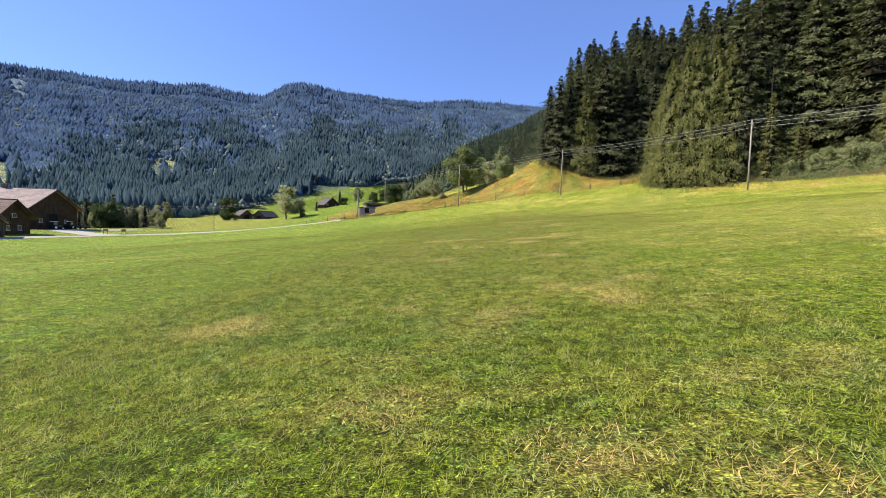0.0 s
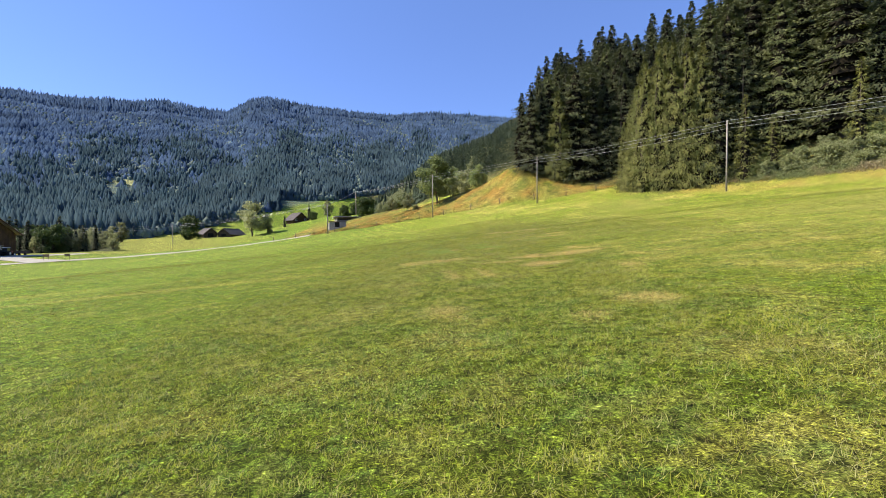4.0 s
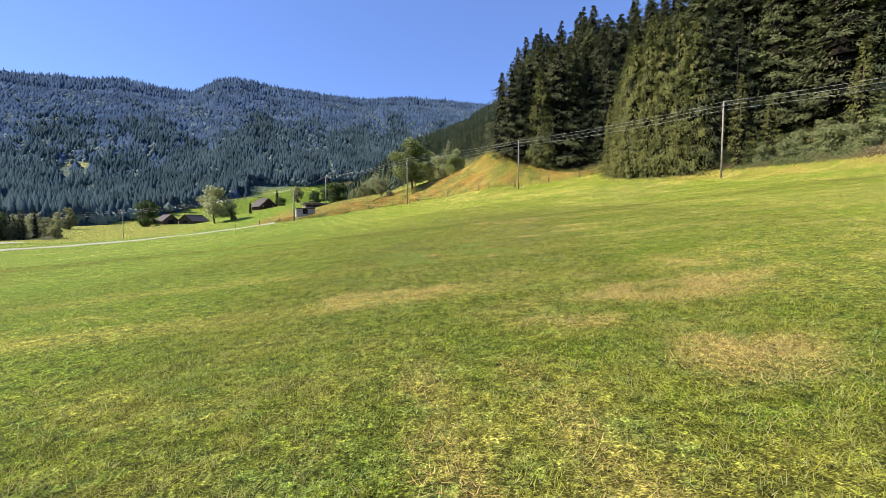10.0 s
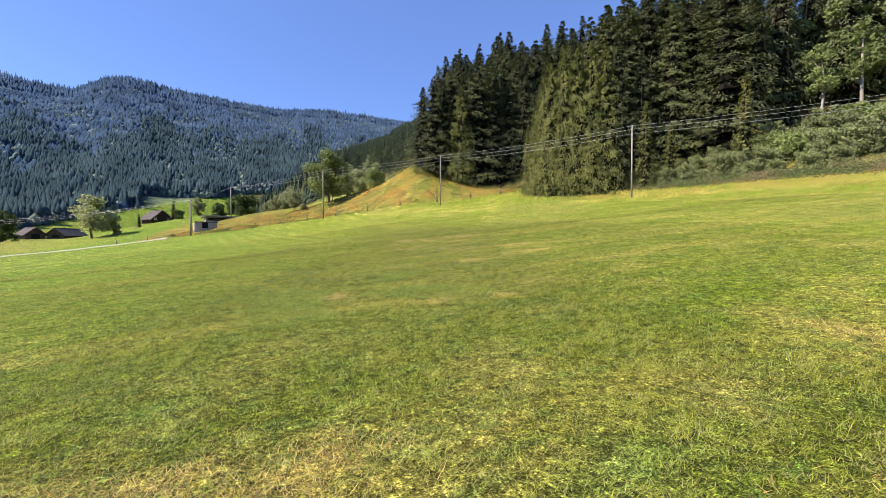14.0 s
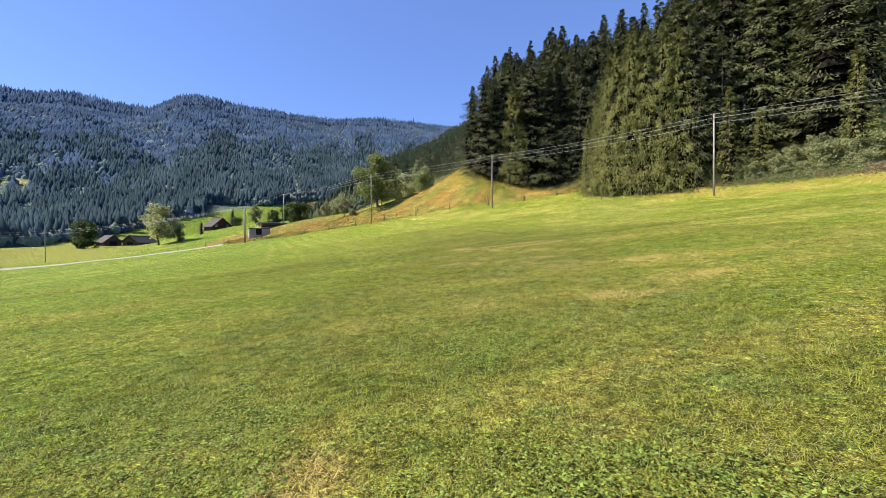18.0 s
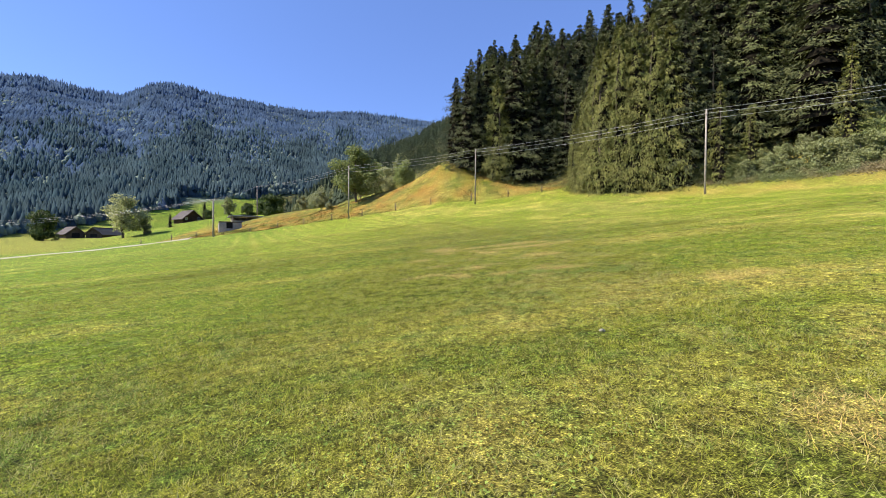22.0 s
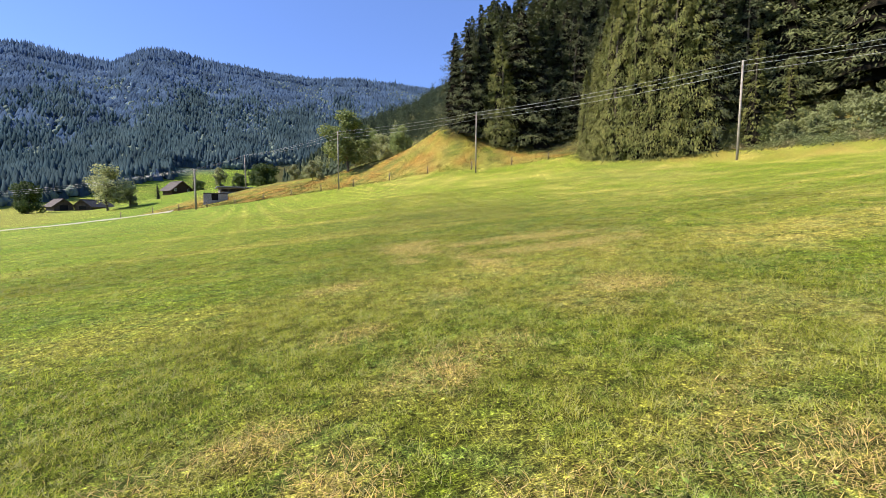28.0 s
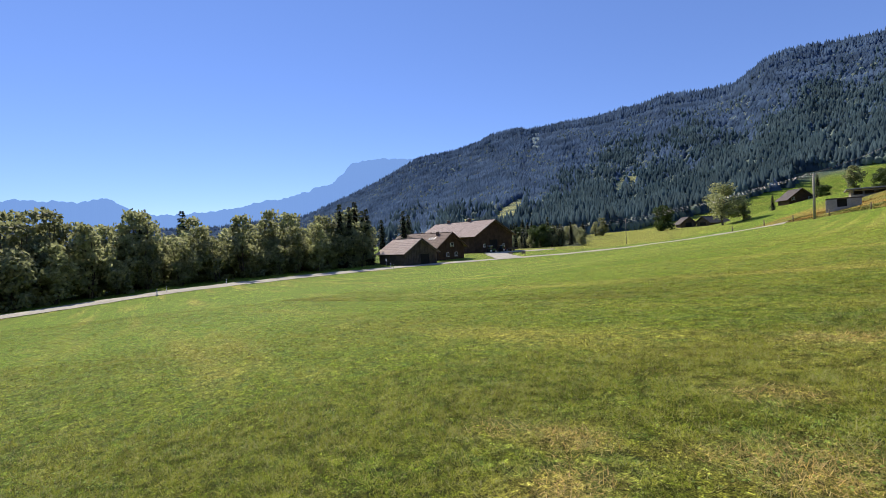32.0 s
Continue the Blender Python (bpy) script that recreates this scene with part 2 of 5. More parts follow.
def lattice(x, y, seed=0):
    """Smooth value noise, 0 to 1, one cell a metre."""
    xi, yi = np.floor(x).astype(np.int64), np.floor(y).astype(np.int64)
    u, v = x - xi, y - yi
    u, v = u * u * (3 - 2 * u), v * v * (3 - 2 * v)

    def h(a, b):
        k = (a * 374761393 + b * 668265263 + seed * 982451653) & 0x7FFFFFFF
        k = ((k ^ (k >> 13)) * 1274126177) & 0x7FFFFFFF
        return ((k ^ (k >> 16)) & 0xFFFF) / 65535.0

    return (h(xi, yi) * (1 - u) + h(xi + 1, yi) * u) * (1 - v) + (h(xi, yi + 1) * (1 - u) + h(xi + 1, yi + 1) * u) * v


def fbm(x, y, seed=0, octaves=3):
    return sum(lattice(x * 2**k, y * 2**k, seed + k) * 0.5**k for k in range(octaves)) / sum(0.5**k for k in range(octaves))


MEADOW = [0.1, 4.3369, 0.5402, 0.2935, 0.3558, 0.0898, -0.3223, 0.431, 0.4318, 0.121]
CENTRE = (8.0, 25.0)
# mountains round the valley: degrees left of the y axis, distance of foot and ridge, elevation of foot and of the forest's edge
FOOT = [(-180, 500, 1800, 0, 2), (-90, 900, 2200, 6, 6), (-40, 900, 2000, 6, 6), (-15, 800, 1800, 5, 6), (3, 620, 1750, 3.0, 5.9), (8, 565, 1700, 2.4, 5.0), (11.6, 530, 1700, 1.8, 4.2),
        (14.6, 500, 1680, 1.3, 3.7), (17.4, 475, 1650, 0.8, 3.2), (20, 460, 1700, 0.5, 2.4), (22.5, 445, 1720, 0.1, 1.6), (25, 435, 1740, -0.3, 1.0), (29, 425, 1760, -0.7, 0.2),
        (34.5, 405, 1790, -1.2, -1.2), (46, 390, 1900, -1.2, -1.0), (56, 400, 2100, -1.2, -0.7), (73, 430, 2200, -1.2, 0), (110, 600, 2400, -0.6, 0), (180, 500, 1800, 0, 2)]
# elevation of the ridge by the same angle
RIDGE = [(-180, 7), (-90, 10), (-40, 14), (-15, 15.3), (-11, 15.8), (-7, 16.2), (-4, 16.1), (-0.4, 15.8), (3.5, 15.9), (8, 16.2), (11.5, 16.4), (13.6, 16.7), (15.2, 16.9), (16.8, 16.6),
         (17.8, 16.0), (19, 15.3), (20, 14.8), (22.2, 14.7), (25.4, 15.0), (27.2, 15.0), (29, 14.5), (32, 14.2), (35, 13.8), (38.5, 13.7), (41, 13.4), (43, 13.3), (44, 13.65), (46, 13.4),
         (48, 13.0), (49.5, 12.3), (53, 11.4), (56, 11.0), (58, 10.6), (61, 9.0), (66, 6.6), (73, 3.6), (85, 2.4), (110, 2.4), (140, 5), (180, 7)]
RA, RF, RR, EF, ET = (np.array(c, float) for c in zip(*FOOT))
PA, PE = (np.array(c, float) for c in zip(*RIDGE))


def polar(x, y):
    dx, dy = x - CENTRE[0], y - CENTRE[1]
    return np.degrees(np.arctan2(-dx, dy)), np.hypot(dx, dy)


def upslope(x, y):
    """Metres up the wooded hillside from its toe."""
    return 0.95 * x + 0.3 * np.minimum(y, 190) + 0.2 * np.maximum(y - 190, 0) - 94 + 2 * np.sin(y / 17.0) - 17 * np.clip((y - 100) / 24, 0, 1)


def height(x, y):
    x, y = np.asarray(x, float), np.asarray(y, float)
    xc, yc = np.clip(x, -115, 85), np.clip(y, -25, 200)
    u, v = xc / 50, yc / 50
    c = MEADOW
    z = c[0] + c[1] * u + c[2] * v + c[3] * u * u + c[4] * u * v + c[5] * v * v + c[6] * u**3 + c[7] * u * u * v + c[8] * u * v * v + c[9] * v**3
    z = z + 0.045 * np.clip(y - 200, 0, 500) - 0.02 * np.clip(-25 - y, 0, 600) - 0.01 * np.clip(-115 - x, 0, 300)
    s = upslope(x, y)
    sp = 4 * np.logaddexp(0, s / 4)
    z = z + 170 * (1 - np.exp(-0.6 * sp / 170))
    z = z + 5.7 * bump_at(x, y, 47.5, 151, 12, 12) + 5.9 * np.exp((4 - np.sqrt((x - 46.5) ** 2 + (y - 149) ** 2 + 16)) / 9) - 0.8 * bump_at(x, y, 44, 121, 7) + 3.4 * bump_at(x, y, 24, 166, 12) + 2.0 * bump_at(x, y, -6, 196, 14) + 5.0 * bump_at(x, y, -42, 285, 34, 45) + 4.2 * bump_at(x, y, -48, 295, 26, 32) - 0.8 * bump_at(x, y, 66, 79, 10)
    z = z + (fbm(x / 9, y / 9, 3) - 0.5) * 0.35 * np.clip((np.hypot(x - 6, y - 20) - 25) / 30, 0, 1)
    az, r = polar(x, y)
    rf, rr = np.interp(az, RA, RF), np.interp(az, RA, RR)
    ef, er = np.interp(az, RA, EF), np.interp(az, PA, PE)
    k = (r - rf) / (rr - rf)
    kk = np.clip(k, 0, 1)
    el = ef + (er - ef) * kk**0.75
    gully = (fbm(az / 6 + 40, r / 420, 11, 2) - 0.5) * 1.8 * np.sin(np.pi * np.clip(kk, 0, 1)) ** 0.7
    zm = r * np.tan(np.radians(el + gully)) + 2.0
    zm = np.where(k > 1, zm - (r - rr) * 0.25, zm)
    w = np.clip((r - rf * 0.85) / (rf * 0.3), 0, 1)
    return np.where(w > 0, np.maximum(z * (1 - w) + zm * w, zm * w + z * (1 - w)), z)


def zat(x, y):
    return float(height(np.array([x]), np.array([y]))[0])


# ---- mesh helpers ----
def mesh_of(name, verts, tris, material, smooth=False, tone=None):
    verts, tris = np.asarray(verts, np.float32), np.asarray(tris, np.int32)
    me = bpy.data.meshes.new(name)
    me.vertices.add(len(verts))
    me.vertices.foreach_set("co", verts.ravel())
    k = tris.shape[1]
    me.loops.add(tris.size)
    me.loops.foreach_set("vertex_index", tris.ravel())
    me.polygons.add(len(tris))
    me.polygons.foreach_set("loop_start", np.arange(0, tris.size, k, dtype=np.int32))
    me.polygons.foreach_set("use_smooth", np.full(len(tris), smooth))
    if tone is not None:
        layer = me.color_attributes.new("tone", "FLOAT_COLOR", "POINT")
        layer.data.foreach_set("color", np.c_[tone, np.ones(len(tone))].astype(np.float32).ravel())
    me.update()
    me.validate()
    me.materials.append(material)
    return me


def link(name, me, parent=None, label=""):
    ob = new(name, me)
    ob.parent = parent
    return tagged(ob, label)


def part(name, bm, material, parent, label=""):
    me = bpy.data.meshes.new(name)
    bm.to_mesh(me)
    bm.free()
    me.materials.append(material)
    return link(name, me, parent, label)


def box(sx, sy, sz, m=None, bevel=0.0, base=True):
    """A box of that size, standing on z = 0 (or centred), moved by m."""
    bm = bmesh.new()
    bmesh.ops.create_cube(bm, size=1, matrix=Matrix.Translation((0, 0, sz / 2 if base else 0)) @ Matrix.Diagonal((sx, sy, sz, 1)))
    if bevel:
        bmesh.ops.bevel(bm, geom=bm.edges[:], offset=bevel, segments=1, affect="EDGES")
    if m is not None:
        bm.transform(m)
    return bm


def rod(r1, r2, h, m=None, sides=8):
    bm = bmesh.new()
    bmesh.ops.create_cone(bm, cap_ends=True, segments=sides, radius1=r1, radius2=r2, depth=h, matrix=Matrix.Translation((0, 0, h / 2)))
    for f in bm.faces:
        f.smooth = len(f.verts) == 4
    if m is not None:
        bm.transform(m)
    return bm


def prism(points, depth, m=None):
    """A closed outline in x, z, drawn out along y by depth, centred."""
    bm = bmesh.new()
    front = [bm.verts.new((x, -depth / 2, z)) for x, z in points]
    back = [bm.verts.new((x, depth / 2, z)) for x, z in points]
    bm.faces.new(front)
    bm.faces.new(back[::-1])
    for a in range(len(points)):
        b = (a + 1) % len(points)
        bm.faces.new((front[b], front[a], back[a], back[b]))
    bmesh.ops.recalc_face_normals(bm, faces=bm.faces[:])
    if m is not None:
        bm.transform(m)
    return bm


def thing(name, x, y, turn=0.0, z=None, label="", category="", group="", kind=""):
    ob = new(name)
    ob.matrix_basis = pose(x, y, zat(x, y) if z is None else z, 0, 0, turn)
    return tagged(ob, label, category, group, kind)


def unit(a):
    return a / np.maximum(np.linalg.norm(a, axis=-1, keepdims=True), 1e-9)


def sprays(rng, at, way, length, width, flat=False, face=None):
    """Folded leaf-shaped pieces: two triangles each, from at along way."""
    n = len(at)
    face = rng.normal(size=(n, 3)) if face is None else face + rng.normal(0, 0.55, (n, 3))
    side = unit(np.cross(way, [0, 0, 1.0] if flat else face))
    dip = np.cross(way, side)
    mid = at + way * (length * 0.45)[:, None]
    tip = at + way * length[:, None]
    a = mid + side * width[:, None] + dip * (width * 0.3)[:, None]
    b = mid - side * width[:, None] + dip * (width * 0.3)[:, None]
    verts = np.stack([at, a, tip, b], 1).reshape(-1, 3)
    k = np.arange(n)[:, None] * 4
    tris = np.concatenate([k + [0, 1, 2], k + [0, 2, 3]], 1).reshape(-1, 3)
    return verts, tris


# ---- trees ----
def spruce_crown(seed, tall, wide, tiers, bare, per=30, size=1.0, taper=0.75, hang=0.6, loose=0.4):
    """Whorls of drooping branches, each a fan of twigs; hang: how far the twigs droop; loose: how far branches stray from their whorl."""
    rng = np.random.default_rng(seed)
    level = np.repeat(np.arange(tiers), 9)
    branches = len(level)
    f = np.clip((level + rng.normal(0, loose, branches)) / (tiers - 0.8), 0, 0.995)
    th = rng.uniform(0, 6.283, tiers)[level] + np.tile(np.arange(9), tiers) * 0.6981 + rng.normal(0, 0.2, branches)
    ragged = 0.25 + 1.45 * fbm(np.cos(th) * 1.7 + seed * 3.1, np.sin(th) * 1.7 + f * tall / 2.6, seed, 2)
    reach = wide * (np.minimum((1 - f) ** taper, 2.0 * (1 - f)) * ragged * rng.uniform(0.7, 1.2, branches) + 0.012)
    h = tall * (bare + (1 - bare) * f)
    d = np.stack([np.cos(th), np.sin(th), 0 * th], -1)
    side = np.stack([-d[:, 1], d[:, 0], 0 * th], -1)
    k = np.repeat(np.arange(branches), per)
    n = len(k)
    fr = rng.uniform(0.08, 1, n) ** 0.6
    r = reach[k]
    at = d[k] * (r * fr)[:, None] + side[k] * (rng.normal(0, 0.15, n) * r * (1.15 - 0.75 * fr))[:, None]
    at[:, 2] = h[k] - 0.36 * r * fr**1.4 + 0.16 * r * fr**4 - rng.random(n) ** 1.4 * hang * np.minimum(0.25 * r, 1.0) + rng.normal(0, 0.06, n)
    way = d[k] * rng.uniform(0.1, 0.8, n)[:, None] + side[k] * rng.normal(0, 0.42, n)[:, None]
    way[:, 2] = 0.15 * f[k] ** 3 - rng.uniform(0.15, 1.5, n) * hang * (1 - 0.6 * f[k] ** 2)
    s = size * (0.5 + 0.5 * (1 - f[k]) ** 0.6)
    return sprays(rng, at, unit(way), s * rng.uniform(0.5, 1.3, n), s * rng.uniform(0.08, 0.15, n) * (1 + 0.5 * f[k] ** 2), False, d[k] * 0.8 + [0, 0, 0.6])


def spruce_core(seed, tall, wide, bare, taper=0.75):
    """Ragged drooping tiers of bare twigs round the trunk, near-black for the shade inside the crown."""
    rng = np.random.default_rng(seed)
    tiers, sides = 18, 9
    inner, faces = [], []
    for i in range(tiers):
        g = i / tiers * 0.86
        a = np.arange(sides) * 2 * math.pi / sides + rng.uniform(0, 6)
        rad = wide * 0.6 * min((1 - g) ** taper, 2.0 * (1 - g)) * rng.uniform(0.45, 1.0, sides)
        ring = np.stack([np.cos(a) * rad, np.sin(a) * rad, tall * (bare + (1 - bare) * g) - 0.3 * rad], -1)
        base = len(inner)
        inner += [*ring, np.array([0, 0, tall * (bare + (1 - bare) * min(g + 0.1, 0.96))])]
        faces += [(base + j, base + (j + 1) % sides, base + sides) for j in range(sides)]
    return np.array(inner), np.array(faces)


def leaf_crown(seed, clumps, leaves, size, spread=0.6):
    """clumps: rows of centre and radius."""
    rng = np.random.default_rng(seed)
    at, way, out = [], [], []
    for cx, cy, cz, cr in clumps:
        n = int(leaves * cr)
        d = unit(rng.normal(size=(n, 3)))
        rad = cr * (1 - spread * rng.random(n) ** 1.5 + rng.normal(0, 0.08, n))
        p = d * rad[:, None] * [1, 1, 0.85]
        at.append(p + [cx, cy, cz])
        w = np.cross(d, rng.normal(size=(n, 3))) + d * rng.uniform(-0.1, 0.6, (n, 1))
        w[:, 2] -= 0.3
        way.append(w)
        out.append(d)
    at, way, out = np.concatenate(at), unit(np.concatenate(way)), np.concatenate(out)
    n = len(at)
    return sprays(rng, at, way, size * rng.uniform(0.6, 1.3, n), size * rng.uniform(0.28, 0.5, n), False, out)


def limb_mesh(rows, sides=7):
    """Tapered limbs: rows of start, end, first and last radius; each bends a little."""
    verts, quads = [], []
    for (a, b, r1, r2) in rows:
        a, b = np.array(a, float), np.array(b, float)
        d = unit(b - a)
        u = unit(np.cross(d, [0.3, 0.9, 0.1]))
        v = np.cross(d, u)
        base = len(verts)
        for k in range(4):
            f = k / 3
            c = a + (b - a) * f + u * math.sin(f * 3.1) * 0.04 * np.linalg.norm(b - a)
            r = r1 + (r2 - r1) * f
            for j in range(sides):
                th = 2 * math.pi * j / sides
                verts.append(c + (u * math.cos(th) + v * math.sin(th)) * r)
        for k in range(3):
            for j in range(sides):
                p, q = base + k * sides + j, base + k * sides + (j + 1) % sides
                quads.append((p, q, q + sides, p + sides))
    return np.array(verts), np.array(quads)


def spruce(seed, tall, wide, tiers, bare, material, label, per=30, size=1.0, taper=0.75, hang=0.6, loose=0.4):
    ob = tagged(new("spruce_tree"), label, "tree", "spruces of the wooded hillside")
    link("trunk", mesh_of("trunk", *limb_mesh([((0, 0, -1), (0, 0, tall * 0.97), tall * 0.012, 0.03)]), BARK, True), ob)
    link("inner_foliage", mesh_of("inner_foliage", *spruce_core(seed, tall, wide, bare, taper), INNER_SHADE), ob, "near-black core of dead twigs that gives the crown its inner shade")
    link("crown", mesh_of("crown", *spruce_crown(seed, tall, wide, tiers, bare, per, size, taper, hang, loose), material), ob)
    return ob


def broadleaf(seed, tall, wide, bare, material, label, group="", leaves=260, size=0.34, stems=1, name="broadleaf_tree", bark=None):
    rng = random.Random(seed)
    ob = tagged(new(name), label, "tree" if name != "bush" else "bush", group)
    rows, clumps = [], []
    for s in range(stems):
        th = rng.uniform(0, 6.28)
        off = 0 if stems == 1 else wide * 0.25
        top = (math.cos(th) * off * 1.6, math.sin(th) * off * 1.6, tall * 0.8)
        foot = (math.cos(th) * off * 0.4, math.sin(th) * off * 0.4, -0.5)
        rows.append((foot, top, tall * 0.02 / stems**0.4, tall * 0.005))
        for k in range(7 if stems == 1 else 5):
            f = bare + (0.75 - bare) * rng.random()
            a = [foot[i] + (top[i] - foot[i]) * f for i in range(3)]
            t2 = rng.uniform(0, 6.28)
            r = wide * rng.uniform(0.45, 0.85)
            b = (a[0] + math.cos(t2) * r, a[1] + math.sin(t2) * r, a[2] + tall * rng.uniform(0.08, 0.2))
            rows.append((a, b, tall * 0.008 / stems**0.4, 0.03))
            clumps.append((*b, wide * rng.uniform(0.26, 0.42)))
        for f in (0.55, 0.72, 0.88, 1.02):
            q = wide * 0.22
            clumps.append((top[0] * f + rng.uniform(-q, q), top[1] * f + rng.uniform(-q, q), tall * 0.86 * f, wide * rng.uniform(0.2, 0.32) * (1.25 - 0.45 * f)))
    for k in range(11):
        th, f = rng.uniform(0, 6.28), rng.random()
        r = wide * 0.7 * math.sin(math.pi * (0.15 + 0.8 * f)) * rng.random() ** 0.4
        clumps.append((math.cos(th) * r, math.sin(th) * r, tall * (bare + 0.06 + (0.88 - bare) * f), wide * rng.uniform(0.25, 0.42)))
    link("trunk", mesh_of("trunk", *limb_mesh(rows, 5), bark or BARK, True), ob)
    link("crown", mesh_of("crown", *leaf_crown(seed, clumps, leaves, size), material), ob)
    return ob


def plant(ob, x, y, scale=1.0, turn=0.0, z=None, sink=0.15, tall=1.0, wide=1.0):
    m = pose(x, y, (zat(x, y) if z is None else z) - sink, 0, 0, turn) @ Matrix.Diagonal((scale * wide, scale * wide, scale * tall, 1))
    c = copy_thing(ob, Matrix())
    c.matrix_basis = m
    return c


# ---- ground: one sheet out to the horizon ----
# the line walked over the meadow: y, x
LINE = np.array([(-1.0, 1.6), (5, 1.6), (8.5, 2.0), (13, 2.6), (17, 3.7), (21.5, 4.2), (24.7, 5.3), (28.5, 6.4), (31, 7.2), (34.3, 9.0), (36, 10.5), (46, 14), (80, 20)])


def steps(*spans):
    out = []
    for a, b, d in spans:
        out += list(np.arange(a, b, d))
    return np.array(out)


outer = 130 * 1.07 ** np.arange(1, 56)
outer = outer[outer < 4700]
GX = np.concatenate([-outer[::-1], steps((-130, -12, 2), (-12, 26, 0.4), (26, 131, 2)), outer])
GY = np.concatenate([-outer[::-1] + 100, steps((-30, -4, 2), (-4, 58, 0.4), (58, 232, 2)), outer * 1.0 + 110])
# scorched patches: middle and half width along x and y
PATCHES = [(-0.5, 5.1, 0.45, 0.45), (1.5, 2.7, 0.3, 0.25), (2.4, 2.1, 0.35, 0.2), (3.1, 1.8, 0.3, 0.2), (2.3, 11.1, 0.3, 0.4), (3.9, 10.1, 0.25, 0.2), (5.1, 10.6, 0.35, 0.3), (3.0, 20.1, 1.0, 0.65),
           (3.8, 20.1, 0.55, 0.4), (3.1, 15.7, 0.17, 1.0), (3.9, 15.6, 0.16, 0.9), (5.8, 16.1, 0.4, 0.3), (7.5, 18.4, 1.3, 0.3), (6.1, 18.4, 0.6, 0.5), (8.4, 19.7, 0.5, 0.6), (6.7, 17.8, 0.45, 0.4), (4.4, 17.5, 0.4, 0.2), (5.1, 17.3, 0.35, 0.18)]
PATCHES += [(6.1, 24.0, 0.18, 0.2), (7.1, 23.7, 0.22, 0.25), (4.7, 25.7, 0.2, 0.25), (9.0, 28.9, 0.55, 0.35), (11.3, 29.6, 0.8, 0.3), (12.8, 32.5, 0.8, 0.35), (10.3, 37.5, 0.45, 0.3), (10.1, 35.8, 0.35, 0.2), (11.7, 35.5, 0.4, 0.25),
            (9.3, 35.9, 0.2, 0.18), (10.5, 34.9, 0.3, 0.16), (9.5, 38.3, 0.32, 0.24), (10.0, 37.1, 0.35, 0.2), (11.4, 43.7, 0.65, 1.5), (12.0, 40.9, 0.4, 0.35), (13.4, 41.6, 1.8, 0.4)]
PATCHES += [(5.6, 15.9, 0.55, 0.4), (6.8, 17.9, 0.9, 0.35), (6.9, 13.7, 0.25, 0.6), (8.4, 16.2, 0.5, 0.4), (10.9, 42.1, 0.4, 0.4), (13.7, 43.2, 1.7, 0.45), (10.7, 39.3, 0.25, 0.3), (8.3, 36.6, 0.35, 0.25), (8.9, 36.8, 0.25, 0.28),
            (9.3, 36.3, 0.25, 0.25), (11.4, 35.8, 0.5, 0.35), (5.0, 6.5, 0.3, 0.3), (3.9, 6.0, 0.4, 0.35), (2.7, 4.9, 0.28, 0.2), (1.5, 5.4, 0.28, 0.22), (4.0, 5.2, 0.3, 0.3), (12.6, 38.6, 0.5, 0.4), (9.6, 40.6, 0.4, 0.3)]
CLOVER = [(5.75, 25.3, 0.65, 0.45), (5.3, 26.1, 0.35, 0.3), (6.0, 24.8, 0.5, 0.4)]


def clover_at(x, y):
    """0 to 1: lush patches of clover in the sward."""
    w = np.zeros(np.shape(x))
    for cx, cy, rx, ry in CLOVER:
        w = np.maximum(w, np.clip(1.6 - ((x - cx) / rx) ** 2 - ((y - cy) / ry) ** 2 + (fbm(x * 3, y * 3, 128, 2) - 0.5) * 1.6, 0, 1))
    return w


def dryness(x, y):
    """0 fresh, 1 straw: worn and scorched patches of the meadow."""
    d = np.clip((fbm(x / 0.7, y / 0.7, 5, 4) - 0.55) * 3.0, 0, 0.5) + np.clip((fbm(x / 9, y / 9, 15, 2) - 0.5) * 0.8, -0.1, 0.12)
    ragged = (fbm(x * 2.2, y * 2.2, 8, 3) - 0.5) * 1.6
    scorched = np.zeros(np.shape(x))
    for cx, cy, rx, ry in PATCHES:
        q = ((x - cx) / rx) ** 2 + ((y - cy) / ry) ** 2
        scorched = np.maximum(scorched, np.clip(0.9 - q * 0.42 + ragged * 1.1, 0, 1) * 0.8)
    side = x - np.interp(y, LINE[:, 0], LINE[:, 1])
    d = d * np.clip(0.4 + (side + 2.2) / 5, 0.15, 1.0) * (1 - 0.25 * np.clip((y - 19) / 5, 0, 1) * np.clip((34 - y) / 3, 0, 1)) * (1 + 0.3 * np.clip((y - 33) / 3, 0, 1))
    return np.clip(np.maximum(d, scorched), 0, 1) * (1 - 0.8 * clover_at(x, y))


ROAD = [(-36, -40), (-47, -15), (-56, 4), (-64, 18), (-73, 26), (-80, 35), (-85, 47), (-87.5, 61), (-89, 76), (-89.5, 92), (-89, 106), (-86, 122), (-79, 138), (-71, 152), (-62, 163), (-49, 169), (-38, 170), (-28, 170.5)]


def smooth_line(points, per=8):
    p = np.array(points, float)
    p = np.concatenate([[2 * p[0] - p[1]], p, [2 * p[-1] - p[-2]]])
    out = []
    for i in range(1, len(p) - 2):
        for t in np.arange(per) / per:
            out.append(0.5 * (2 * p[i] + (p[i + 1] - p[i - 1]) * t + (2 * p[i - 1] - 5 * p[i] + 4 * p[i + 1] - p[i + 2]) * t**2 + (3 * p[i] - p[i - 1] - 3 * p[i + 1] + p[i + 2]) * t**3))
    out.append(p[-2])
    return np.array(out)


ROAD_LINE = smooth_line(ROAD)
FENCE = smooth_line([(-44, 177), (-36, 174.5), (-27, 169), (-8, 155), (15.5, 138.5), (30, 131), (45, 125.5), (65, 119), (80, 121)], 12)


